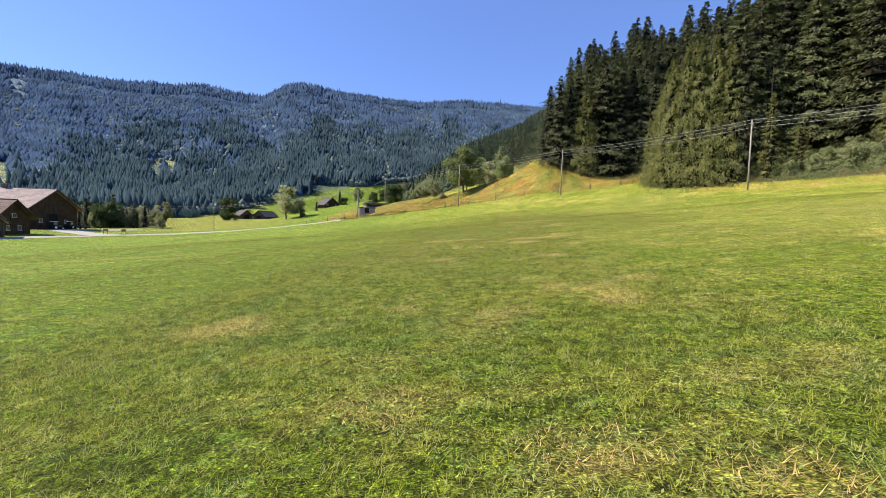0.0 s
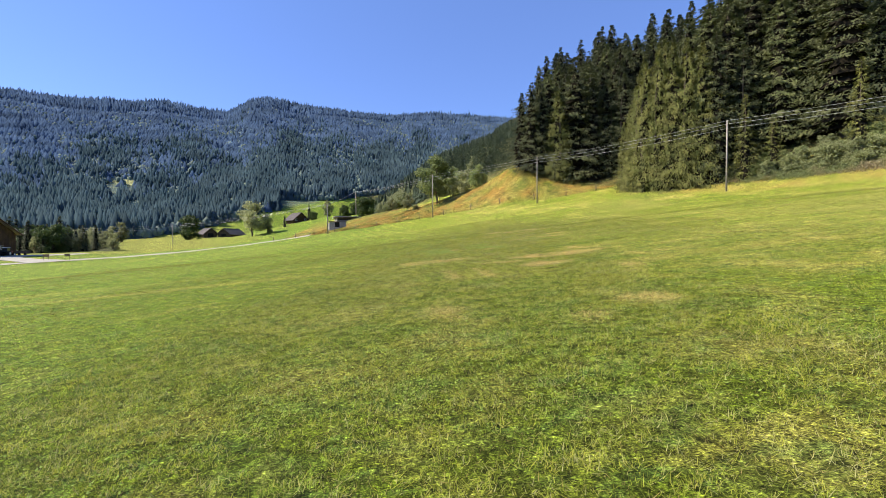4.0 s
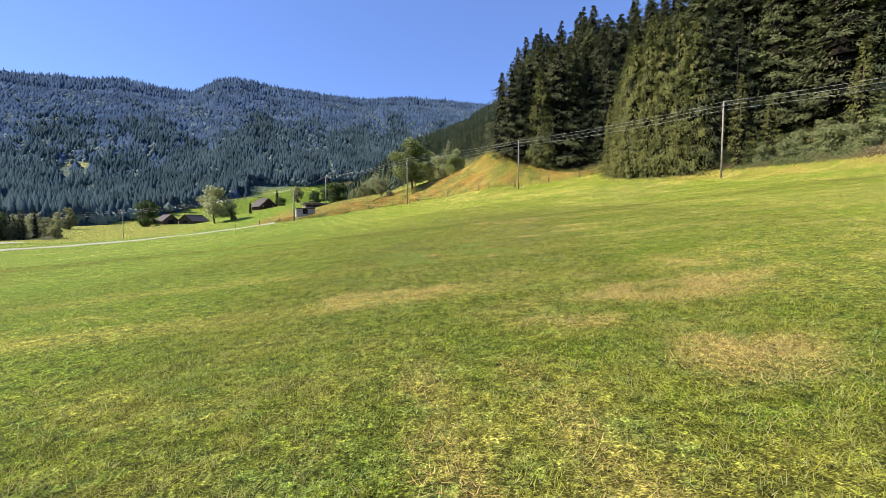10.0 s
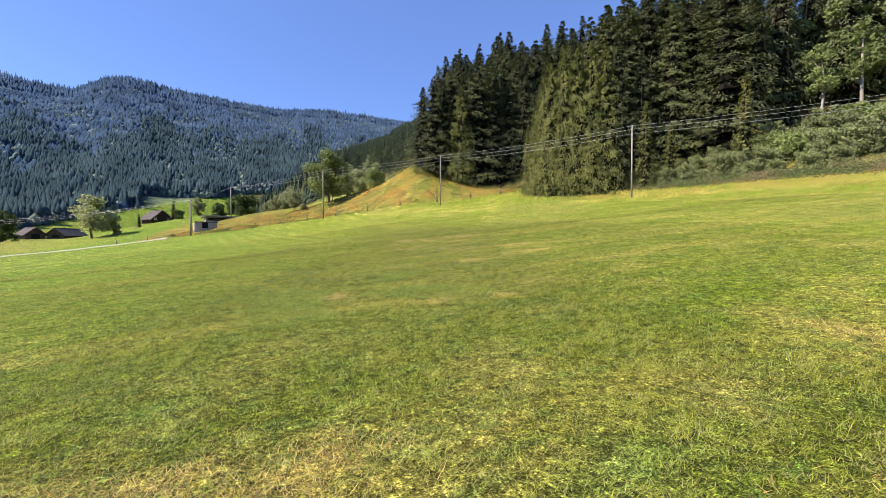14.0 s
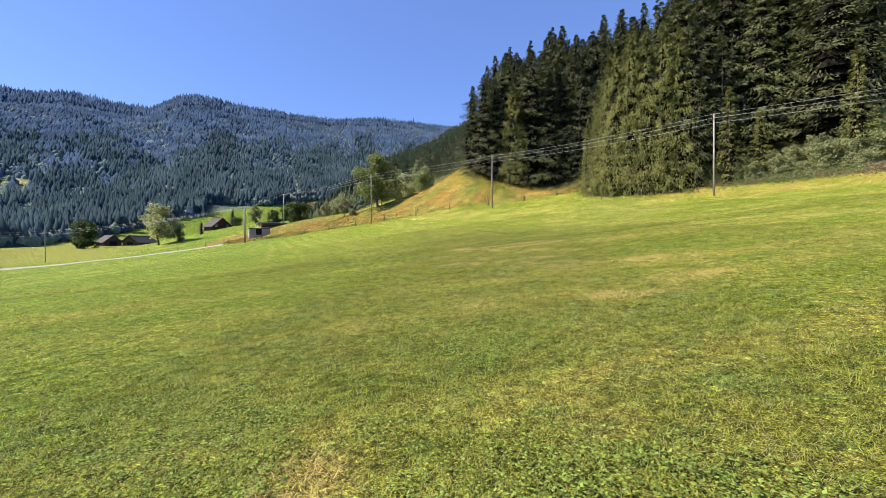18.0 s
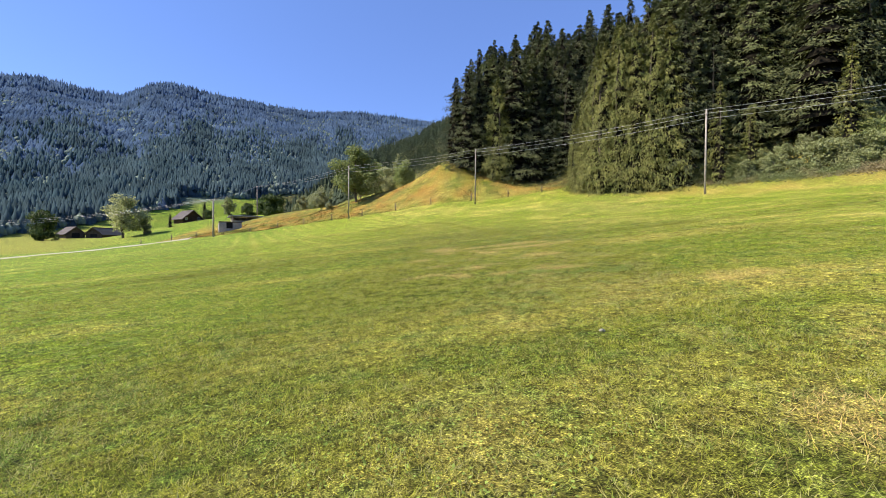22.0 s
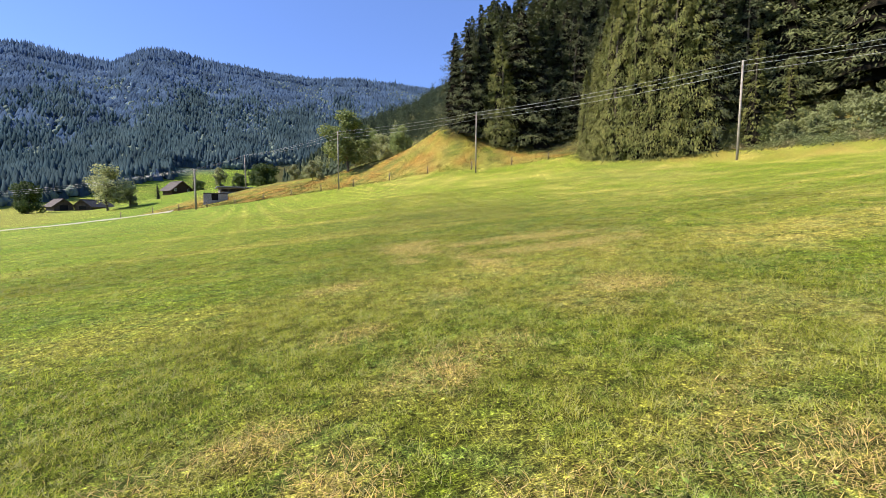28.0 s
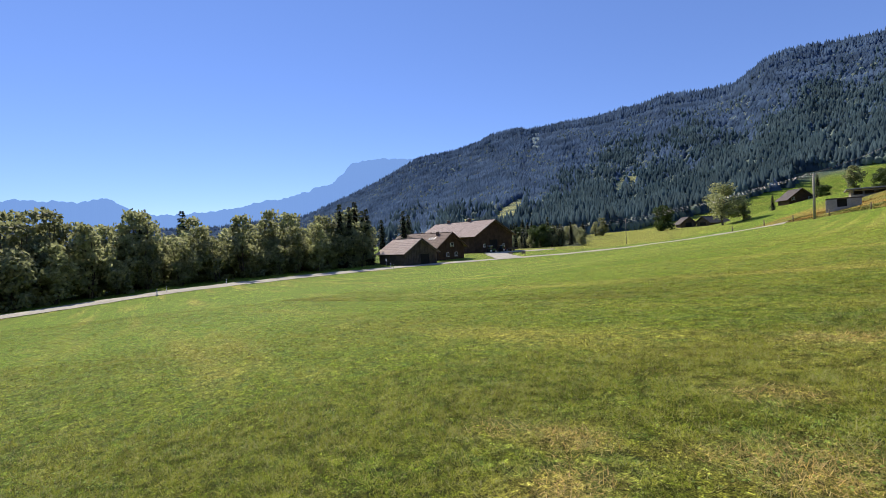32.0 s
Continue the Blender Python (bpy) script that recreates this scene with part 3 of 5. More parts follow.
def fence_side(x, y):
    """Positive beyond the fence."""
    return y - np.interp(x, FENCE[:, 0], FENCE[:, 1])


def blend(a, b, w):
    return a * (1 - w[..., None]) + np.array(b) * w[..., None]


def tone_at(x, y):
    az, r = polar(x, y)
    d = dryness(x, y)
    base = np.zeros(x.shape + (3,)) + [0.126, 0.165, 0.012]
    base = blend(base, [0.15, 0.168, 0.03], np.clip((fbm(x / 14, y / 14, 21) - 0.45) * 3, 0, 0.8))
    base = blend(base, [0.09, 0.15, 0.011], np.clip((8 - x) / 22, 0, 0.85))
    # mowing lines and yellowed strips on the far part of the meadow
    swath = np.clip((fbm(x / 6, y / 22, 19) - 0.4) * 4, 0, 1)
    strip = np.clip(np.sin((x * 0.99 + y * 0.13) / 0.4 + 1.6 * fbm(x / 25, y / 40, 9)) * 1.3 - 0.35, 0, 1) * swath * np.clip((y - 46) / 20, 0, 1) * np.clip((185 - y) / 40, 0, 1)
    base = blend(base, [0.4, 0.32, 0.09], strip * 0.38)
    base = blend(base, [0.47, 0.355, 0.11], d * 0.75)
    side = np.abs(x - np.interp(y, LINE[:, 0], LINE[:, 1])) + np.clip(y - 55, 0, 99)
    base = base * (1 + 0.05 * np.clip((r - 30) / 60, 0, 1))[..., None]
    # earth and old thatch where the sward stands as single blades, darkened for the shade between them
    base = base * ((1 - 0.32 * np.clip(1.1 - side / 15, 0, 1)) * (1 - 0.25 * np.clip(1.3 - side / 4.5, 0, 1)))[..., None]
    bank = np.clip(fence_side(x, y) / 3, 0, 1) * (y > 90) * (x > -40) * np.clip((260 - y) / 60, 0, 1)
    base = blend(base, [0.25, 0.128, 0.032], bank * np.clip(2.4 * fbm(x / 4, y / 4, 31, 4) - 0.5, 0.15, 0.95))
    # cattle paths across the bank, and clumps of rough green
    paths = np.clip(np.sin(height(x, y) * 4.2 + 2.5 * fbm(x / 7, y / 7, 33)) * 1.6 - 0.8, 0, 1)
    base = blend(base, [0.12, 0.095, 0.035], bank * paths * 0.75)
    base = blend(base, [0.075, 0.095, 0.024], bank * np.clip((fbm(x / 2.2, y / 2.2, 34, 3) - 0.54) * 6, 0, 0.6))
    toe = np.clip((upslope(x, y) + 12) / 5, 0, 1)
    base = blend(base, [0.23, 0.165, 0.042], toe * (y < 118) * np.clip(1.8 * fbm(x / 4, y / 4, 36, 3) - 0.3, 0.15, 0.85))
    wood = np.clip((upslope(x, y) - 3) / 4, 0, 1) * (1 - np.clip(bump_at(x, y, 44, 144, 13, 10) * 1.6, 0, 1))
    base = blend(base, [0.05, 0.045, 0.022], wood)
    # hollow of the wood darkened: its shade put into the ground's colour
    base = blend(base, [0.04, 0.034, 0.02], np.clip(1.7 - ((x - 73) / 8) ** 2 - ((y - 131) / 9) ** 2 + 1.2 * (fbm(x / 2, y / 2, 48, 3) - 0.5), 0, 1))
    base = blend(base, [0.34, 0.2, 0.12], np.clip(1.6 - ((x - 109) / 3.6) ** 2 - ((y - 73) / 5) ** 2 + 1.2 * (fbm(x, y, 47, 3) - 0.5), 0, 1) * 0.9)
    el = np.degrees(np.arctan2(height(x, y) - 2.5, r))
    base = blend(base, [0.2, 0.19, 0.04], np.clip((az - 17) / 12, 0, 0.75) * (r > 185) * (az < 60))
    # clearings on the mountain, paled by distance haze put into the colour
    base = blend(base, [0.2, 0.205, 0.1], clearing(az, el) * (r > 0.97 * np.interp(az, RA, RF)))
    # field under the forest edge behind the barn, its shade painted dark
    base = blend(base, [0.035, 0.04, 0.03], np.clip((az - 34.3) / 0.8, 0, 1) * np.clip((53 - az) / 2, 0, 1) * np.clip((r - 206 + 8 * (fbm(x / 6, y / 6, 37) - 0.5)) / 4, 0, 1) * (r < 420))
    # forest ground, bluer farther up: haze put into the colour
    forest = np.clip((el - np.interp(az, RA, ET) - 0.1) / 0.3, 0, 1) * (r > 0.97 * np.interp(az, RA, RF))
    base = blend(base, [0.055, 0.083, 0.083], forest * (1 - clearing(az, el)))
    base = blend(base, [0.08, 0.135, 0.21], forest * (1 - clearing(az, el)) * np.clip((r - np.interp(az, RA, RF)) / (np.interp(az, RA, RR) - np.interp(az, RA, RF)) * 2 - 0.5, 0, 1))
    return base


CLEARINGS = [(31.6, 6.45, 0.75, 0.26, 0.1), (45.6, 3.4, 2.1, 0.95, 0.65), (50.5, 2.4, 3.0, 0.28, 0.05), (17.7, 13.3, 0.9, 0.14, 0), (13.2, 11.5, 0.3, 0.2, 0), (42.0, 12.9, 0.7, 0.2, 0), (30.2, 6.2, 0.7, 0.32, 0), (32.0, 5.7, 0.6, 0.3, 0), (9.5, 9.6, 0.35, 0.25, 0), (24.5, 8.6, 0.5, 0.2, 0)]


def clearing(az, el):
    w = np.zeros(np.shape(az))
    for a, e, sa, se, tilt in CLEARINGS:
        w = np.maximum(w, (((az - a) / sa) ** 2 + ((el - e + tilt * (az - a)) / se) ** 2 < 1) * 1.0)
    return w


xx, yy = np.meshgrid(GX, GY)
zz = height(xx, yy)
ny, nx = xx.shape
idx = np.arange(ny * nx).reshape(ny, nx)
quads = np.stack([idx[:-1, :-1], idx[:-1, 1:], idx[1:, 1:], idx[1:, :-1]], -1).reshape(-1, 4)
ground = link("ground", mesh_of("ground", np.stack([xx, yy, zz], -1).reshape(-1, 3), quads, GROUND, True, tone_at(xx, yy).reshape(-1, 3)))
tagged(ground, "sunlit mown alpine meadow with dry straw-coloured patches", "meadow", kind="structure")


def ribbon(line, width, rise, material, name, label, category, wob=0.25, seed=1):
    """A lane that lies on the land, with slightly uneven edges and a crowned middle."""
    d = unit(np.gradient(line, axis=0))
    nrm = np.stack([-d[:, 1], d[:, 0]], 1)
    rng = np.random.default_rng(seed)
    cols = []
    for k, f in enumerate((-0.5, -0.3, 0, 0.3, 0.5)):
        p = line + nrm * (f * (width + (rng.normal(0, wob, len(line)) if abs(f) == 0.5 else 0)))[:, None] if abs(f) == 0.5 else line + nrm * f * width
        z = height(p[:, 0], p[:, 1]) + rise * (0.4 if abs(f) == 0.5 else 1.0)
        cols.append(np.c_[p, z])
    v = np.stack(cols, 1)
    n = len(line)
    i = np.arange(n * 5).reshape(n, 5)
    q = np.stack([i[:-1, :-1], i[:-1, 1:], i[1:, 1:], i[1:, :-1]], -1).reshape(-1, 4)
    return tagged(link(name, mesh_of(name, v.reshape(-1, 3), q, material, True)), label, category, kind="structure")


ribbon(smooth_line(ROAD, 16), 7.0, 0.2, GRAVEL, "road", "pale gravel farm lane along the meadow's lower edge", "road")
ribbon(smooth_line([(-82, 124), (-92, 131), (-104, 139), (-113, 145)], 10), 9.0, 0.18, GRAVEL, "pavement", "pale gravel farmyard in front of the barn", "yard", 0.8)
ribbon(smooth_line([(-112, 140), (-112, 158), (-107, 172)], 10), 5.0, 0.2, GRAVEL, "pavement", "pale gravel track past the barn", "track", 0.8)


# ---- power line ----
def power_pole(x, y, tall, turn, arm, thick=0.15, z=None, label="weathered wooden power pole with three wires"):
    ob = thing("power_pole", x, y, turn, z, label, "power pole", "poles of the overhead line")
    part("pole", rod(thick, thick * 0.72, tall + 0.6, Matrix.Translation((0, 0, -0.6)), 10), POLE_WOOD, ob)
    if arm:
        part("crossarm", box(2.0, 0.1, 0.12, Matrix.Translation((0, 0.16, tall - 0.35)), 0.01), STEEL, ob)
        for k in (-0.85, 0.0, 0.85):
            part("insulator", rod(0.05, 0.09, 0.3, Matrix.Translation((k, 0.16, tall - 0.23)), 8), PORCELAIN, ob)
        for k in (-1, 1):
            part("brace", rod(0.02, 0.02, 0.95, Matrix.Translation((0, 0.12, tall - 1.0)) @ pose(0, 0, 0, 0, k * 45, 0), 6), STEEL, ob)
    else:
        for k, (h, s) in enumerate(((0.0, 0.16), (0.75, -0.16), (1.5, 0.16))):
            part("insulator", rod(0.05, 0.08, 0.26, Matrix.Translation((s * 1.3, 0, tall - 0.25 - h)), 8), PORCELAIN, ob)
            part("bracket", rod(0.02, 0.02, 0.3, Matrix.Translation((0, 0, tall - 0.25 - h)) @ pose(0, 0, 0, 0, 90 if s > 0 else -90, 0), 6), STEEL, ob)
    return [ob.matrix_basis @ Vector(p) for p in ([(k, 0.16, tall + 0.05) for k in (-0.85, 0, 0.85)] if arm else [(0.21, 0, tall), (-0.21, 0, tall - 0.75), (0.21, 0, tall - 1.5)])]


TOPS = [
    power_pole(96, 22, 10.1, 30, False),
    power_pole(66.8, 80.0, 14.0, 30, False, 0.17, 9.87),
    power_pole(43.9, 122.4, 12.65, 28, False, 0.16, 11.88),
    power_pole(15.2, 136.5, 13.0, 50, False, 0.16, 8.2),
    power_pole(-13.0, 198.0, 11.9, 100, True, 0.2, None, "wooden power pole with a steel crossarm on the bank"),
    power_pole(-20.3, 161.2, 10.2, 60, True, 0.27, 3.55, "thick pale power pole with a steel crossarm by the lane"),
    power_pole(-88.2, 194.6, 10.5, 60, False, 0.13, None, "thin wooden power pole beside the gravel lane"),
    power_pole(-150, 190, 9.5, 60, False, 0.13),
]


def wire(a, b, sag):
    cu = bpy.data.curves.new("overhead_wire", "CURVE")
    cu.dimensions = "3D"
    cu.bevel_depth = 0.019
    cu.bevel_resolution = 1
    sp = cu.splines.new("POLY")
    sp.points.add(16)
    for k in range(17):
        f = k / 16
        p = a.lerp(b, f)
        sp.points[k].co = (p.x, p.y, p.z - sag * 4 * f * (1 - f), 1)
    cu.materials.append(WIRE)
    tagged(new("overhead_wire", cu), "bright thin aluminium overhead wire sagging between poles", "wire", "wires of the overhead line")


for a, b in zip(TOPS, TOPS[1:]):
    for p, q in zip(a, b):
        wire(p, q, 0.012 * (p - q).length)

# ---- fence ----
post_bm = rod(0.15, 0.13, 2.2, Matrix.Translation((0, 0, -0.4)), 7)
post_mesh = bpy.data.meshes.new("fence_post")
post_bm.to_mesh(post_mesh)
post_bm.free()
post_mesh.materials.append(POST_WOOD)
rng = np.random.default_rng(4)
dist = np.r_[0, np.cumsum(np.linalg.norm(np.diff(FENCE, axis=0), axis=1))]
d = 1.0
while d < dist[-1]:
    x, y = np.interp(d, dist, FENCE[:, 0]), np.interp(d, dist, FENCE[:, 1])
    ob = new("fence_post", post_mesh)
    ob.matrix_basis = pose(x, y, zat(x, y), rng.normal(0, 3), rng.normal(0, 3), rng.uniform(0, 360)) @ Matrix.Diagonal((1, 1, rng.uniform(0.8, 1.05), 1))
    tagged(ob, "weathered wooden fence post at the meadow's edge", "fence post", "posts of the pasture fence")
    d += rng.uniform(8.0, 10.5)


# ---- lane-side posts and signs ----
def marker_post(x, y):
    ob = thing("marker_post", x, y, rng.uniform(0, 360), None, "white lane marker post with a dark band", "marker post", "marker posts along the lane")
    part("post", prism([(-0.07, -0.2), (0.07, -0.2), (0.06, 1.15), (-0.06, 1.0)], 0.09), WHITE, ob)
    part("band", box(0.14, 0.1, 0.2, Matrix.Translation((0, 0, 0.72)), 0.005), DARK, ob, "black band")


for x, y in ((-76.5, 35), (-81.5, 36.5), (-86.5, 47), (-86.5, 86), (-91.8, 88)):
    marker_post(x, y)
for x, y, turn in ((-90.5, 132, 50), (-86, 133, 65)):
    sign = thing("signpost", x, y, turn, None, "small brown wooden sign on two posts beside the farmyard", "sign", "signs beside the farmyard")
    part("board", box(1.3, 0.06, 0.7, Matrix.Translation((0, 0, 1.0)), 0.01), POST_WOOD, sign)
    for k in (-0.5, 0.5):
        part("post", rod(0.05, 0.05, 1.8, Matrix.Translation((k, 0.06, -0.2)), 6), POST_WOOD, sign)

# ---- farm buildings ----
def gabled(name, x, y, turn, wide, deep, eave, ridge, z, wall, roof, label, category, over=0.9, windows=(), doors=(), stone=0.0, lean=0.0):
    """A house with its gable end facing its own +x; windows and doors: rows of place along the gable, height, width, tall."""
    ob = thing(name, x, y, turn, z, label, category)
    g = Matrix.Rotation(radians(90), 4, "Z")
    out = [(-wide / 2, -1.0), (wide / 2, -1.0), (wide / 2, eave), (0, ridge), (-wide / 2, eave)]
    part("wall", prism(out, deep, g), wall, ob)
    if stone:
        part("plinth", box(deep + 0.12, wide + 0.12, stone + 1, Matrix.Translation((0, 0, -1))), RENDER_WALL, ob, "pale plastered base")
    slope = math.atan2(ridge - eave, wide / 2)
    run = (wide / 2 + over) / math.cos(slope)
    for s in (-1, 1):
        m = Matrix.Translation((0, 0, ridge + 0.12)) @ pose(0, 0, 0, -s * math.degrees(slope), 0, 0) @ Matrix.Translation((0, s * run / 2, 0))
        r = part("roof", box(deep + 2 * over, run, 0.16, m, 0.0, False), roof, ob, "weathered roof slope")
        for k in range(int(run / 0.9)):
            m2 = Matrix.Translation((0, 0, ridge + 0.12)) @ pose(0, 0, 0, -s * math.degrees(slope), 0, 0) @ Matrix.Translation((0, s * (run - 0.45 - 0.9 * k), 0.1)) @ pose(0, 0, 0, s * 2.2, 0, 0)
            part("tile_course", box(deep + 2 * over - 0.06 * (k % 2), 0.94, 0.05, m2, 0.0, False), roof, r)
        for e in (-1, 1):
            m3 = Matrix.Translation((e * (deep / 2 + over - 0.05), 0, ridge - 0.02)) @ pose(0, 0, 0, -s * math.degrees(slope), 0, 0) @ Matrix.Translation((0, s * run / 2, 0))
            part("bargeboard", box(0.1, run, 0.3, m3, 0.0, False), wall, r)
    part("ridge_cap", box(deep + 2 * over, 0.4, 0.12, Matrix.Translation((0, 0, ridge + 0.18)), 0.03), roof, ob)
    for k in range(int(wide / 0.6)):
        yk = -wide / 2 + 0.3 + k * 0.6
        h = eave + (ridge - eave) * (1 - abs(yk) / (wide / 2)) - 0.15
        part("board", box(0.05, 0.52, h - stone, Matrix.Translation((deep / 2 + 0.03, yk, stone))), wall, ob)
    for yk, zk, w, h in windows:
        win = part("window", box(0.1, w + 0.16, h + 0.16, Matrix.Translation((deep / 2 + 0.08, yk, zk - 0.08))), WHITE, ob, "white-framed window")
        for sx in (-1, 1):
            part("pane", box(0.06, w / 2 - 0.05, h, Matrix.Translation((deep / 2 + 0.12, yk + sx * w / 4, zk))), GLASS, win)
        part("sill", box(0.3, w + 0.4, 0.08, Matrix.Translation((deep / 2 + 0.15, yk, zk - 0.25))), WHITE, win)
    for yk, w, h in doors:
        # near-black panel on the solid wall stands in for the shade inside
        dr = part("doorway", box(0.1, w, h, Matrix.Translation((deep / 2 + 0.03, yk, 0))), DARK, ob, "near-black panel for the doorway's shaded inside")
        for sx in (-1, 1):
            part("door_jamb", box(0.25, 0.2, h, Matrix.Translation((deep / 2 + 0.1, yk + sx * w / 2, 0))), wall, dr)
        part("lintel", box(0.25, w + 0.4, 0.25, Matrix.Translation((deep / 2 + 0.1, yk, h))), wall, dr)
    return ob


shed = gabled("shed", -98.9, 97.6, 8, 12, 12.5, 3.5, 7.3, -3.9, TIMBER_GREY, TILE, "grey-brown timber shed with a tiled gable roof beside the lane", "shed", 0.8, (), ((1.2, 3.6, 2.9),))
chalet = gabled("chalet", -106.2, 115.2, 8, 12, 8.5, 4.6, 8.8, -3.8, TIMBER, TILE_DARK, "dark brown timber chalet with white-framed windows", "house", 1.3,
                ((-1.6, 1.2, 1.0, 1.1), (2.2, 1.2, 1.0, 1.1), (0.5, 4.5, 1.2, 0.9)))
part("chimney", box(0.8, 0.8, 1.8, Matrix.Translation((-0.6, -1.1, 7.6)), 0.03), TILE_DARK, chalet)
for k in (-2.9, -1.8, -0.4):
    part("skylight", box(0.7, 1.3, 0.14, Matrix.Translation((k, -2.7, 7.08)) @ pose(0, 0, 0, 35, 0, 0), 0.02), GLASS, chalet, "pale framed skylight")
barn = gabled("barn", -139.3, 150.4, 6, 23, 36, 6.3, 12.4, -2.4, TIMBER, TILE, "large dark timber cattle barn with a broad pale roof", "barn", 1.4, ((-6, 1.5, 1.2, 1.0), (5.5, 1.2, 1.2, 1.0)), ((-0.5, 4.6, 4.2),))
for k in (-10, 4):
    v = part("roof_vent", box(1.1, 1.1, 1.6, Matrix.Translation((k, 0, 12.2)), 0.04), TILE_DARK, barn)
    part("vent_cap", box(1.6, 1.6, 0.15, Matrix.Translation((k, 0, 13.85)), 0.03), METAL_ROOF, v)
gabled("farmhouse", -128, 118, 10, 12, 16, 5, 9, -3.6, TIMBER, TILE_DARK, "dark timber farmhouse behind the shed", "house", 1.2)
gabled("farmhouse", -55, 276, -52, 9, 10.5, 1.7, 5.6, None, TIMBER, ROOF_OLD, "brown hillside farmhouse with a deep roof", "house", 1.2, ((-3, 1, 1.0, 1.0), (3, 1, 1.0, 1.0)))
gabled("hay_barn", -131, 335, -48, 9, 12, 2.8, 6.6, None, TIMBER_GREY, ROOF_OLD, "weathered hay barn on the far green slope", "barn", 1.2, (), ((0, 4, 3),))
gabled("hay_barn", -116, 340, -100, 9, 20, 2.2, 5.8, None, TIMBER_GREY, ROOF_OLD, "long low hay barn with a dark roof on the far slope", "barn", 1.2, (), ((0, 4, 2),))
stable = thing("stable", -18, 206, 15, None, "low timber stable with a flat metal roof and open bays", "stable")
part("back_wall", box(10, 0.3, 3.2, Matrix.Translation((0, 3.3, -1.6))), POLE_WOOD, stable)
for k in (-1, 1):
    part("side_wall", box(0.3, 6.6, 3.2, Matrix.Translation((k * 4.85, 0, -1.6))), POLE_WOOD, stable)
part("front_wall", box(9.4, 0.25, 1.9, Matrix.Translation((0, -3.2, -1.6)), 0.02), CONCRETE, stable, "low concrete front wall")
for k in range(5):
    part("post", box(0.3, 0.3, 1.4, Matrix.Translation((-4.6 + 2.3 * k, -3.2, 0.25)), 0.02), POLE_WOOD, stable)
part("lintel", box(9.9, 0.25, 0.3, Matrix.Translation((0, -3.2, 1.35)), 0.02), POLE_WOOD, stable)
part("roof", box(12, 9, 0.35, Matrix.Translation((0, 0, 1.66)) @ pose(0, 0, 0, -2, 0, 0), 0.03), METAL_ROOF, stable, "flat blue-grey sheet-metal roof")
yard = thing("retaining_wall", -18.5, 177, 12, None, "pale concrete retaining wall of the stable yard", "wall")
part("wall", box(2.0, 0.35, 3.4, Matrix.Translation((-2.2, 0, -0.9)), 0.03), CONCRETE, yard)
part("wall", box(2.6, 0.35, 3.4, Matrix.Translation((1.9, 0, -0.9)), 0.03), CONCRETE, yard)
part("sill_wall", box(1.9, 0.33, 1.5, Matrix.Translation((-0.3, 0, -0.9)), 0.03), CONCRETE, yard)
# near-black panel behind the gap stands in for the shade there
part("recess", box(1.9, 0.1, 1.9, Matrix.Translation((-0.3, 0.5, 0.6))), DARK, yard, "near-black panel for the opening's shaded inside")
part("side_wall", box(0.35, 9, 3.2, Matrix.Translation((-3.2, 4.7, -0.9)), 0.03), CONCRETE, yard)
part("beam", box(6.8, 0.5, 0.35, Matrix.Translation((0, 0.2, 2.5)), 0.03), TIMBER_GREY, yard)

# ---- machines in front of the barn ----
def tractor(x, y, turn, paint, label):
    ob = thing("tractor", x, y, turn, None, label, "tractor")
    part("bonnet", box(1.7, 0.8, 0.75, Matrix.Translation((0.95, 0, 0.75)), 0.1), paint, ob)
    cab = part("cab", box(1.3, 1.35, 1.45, Matrix.Translation((-0.55, 0, 1.15)), 0.12), GLASS, ob, "glazed cab")
    part("cab_roof", box(1.55, 1.5, 0.14, Matrix.Translation((-0.55, 0, 2.6)), 0.05), WHITE, cab, "white roof")
    part("chassis", box(3.0, 0.7, 0.45, Matrix.Translation((0.2, 0, 0.45)), 0.04), DARK, ob)
    part("exhaust", rod(0.05, 0.05, 1.0, Matrix.Translation((1.0, 0.3, 1.5)), 8), DARK, ob)
    for px_, r, w in ((-0.75, 0.82, 0.45), (1.4, 0.52, 0.32)):
        for s in (-1, 1):
            wheel = part("wheel", rod(r, r, w, Matrix.Translation((px_, s * 0.85 + w / 2, r)) @ pose(0, 0, 0, 90, 0, 0), 18), DARK, ob, "black tyre")
            part("rim", rod(r * 0.5, r * 0.5, 0.04, Matrix.Translation((px_, s * 0.85 + (w / 2 + 0.03 if s > 0 else -w / 2), r)) @ pose(0, 0, 0, 90, 0, 0), 14), WHITE, wheel, "pale rim")


PAINT_RED = mat("red_machine_paint", (0.2, 0.03, 0.02), (0.26, 0.05, 0.03), 2, 0.4, 0.05, 12)
PAINT_GREEN = mat("green_machine_paint", (0.03, 0.09, 0.03), (0.05, 0.12, 0.04), 2, 0.4, 0.05, 12)
tractor(-114.5, 144.5, 75, PAINT_GREEN, "dark green tractor parked in front of the barn")
tractor(-115, 151, 100, PAINT_RED, "red tractor parked beside the barn door")
trailer = thing("trailer", -115, 156.5, 95, None, "small wooden farm trailer parked against the barn", "trailer")
part("bed", box(4.0, 1.9, 0.15, Matrix.Translation((0, 0, 0.75)), 0.02), TIMBER_GREY, trailer)
for s in (-1, 1):
    part("side_board", box(4.0, 0.06, 0.55, Matrix.Translation((0, s * 0.92, 0.9))), TIMBER_GREY, trailer)
    part("wheel", rod(0.4, 0.4, 0.22, Matrix.Translation((-0.3, s * 0.8 + 0.11, 0.4)) @ pose(0, 0, 0, 90, 0, 0), 16), DARK, trailer)
road_sign = thing("road_sign", -91.5, 86.5, 20, None, "round pale traffic sign on a thin steel pole beside the lane", "sign")
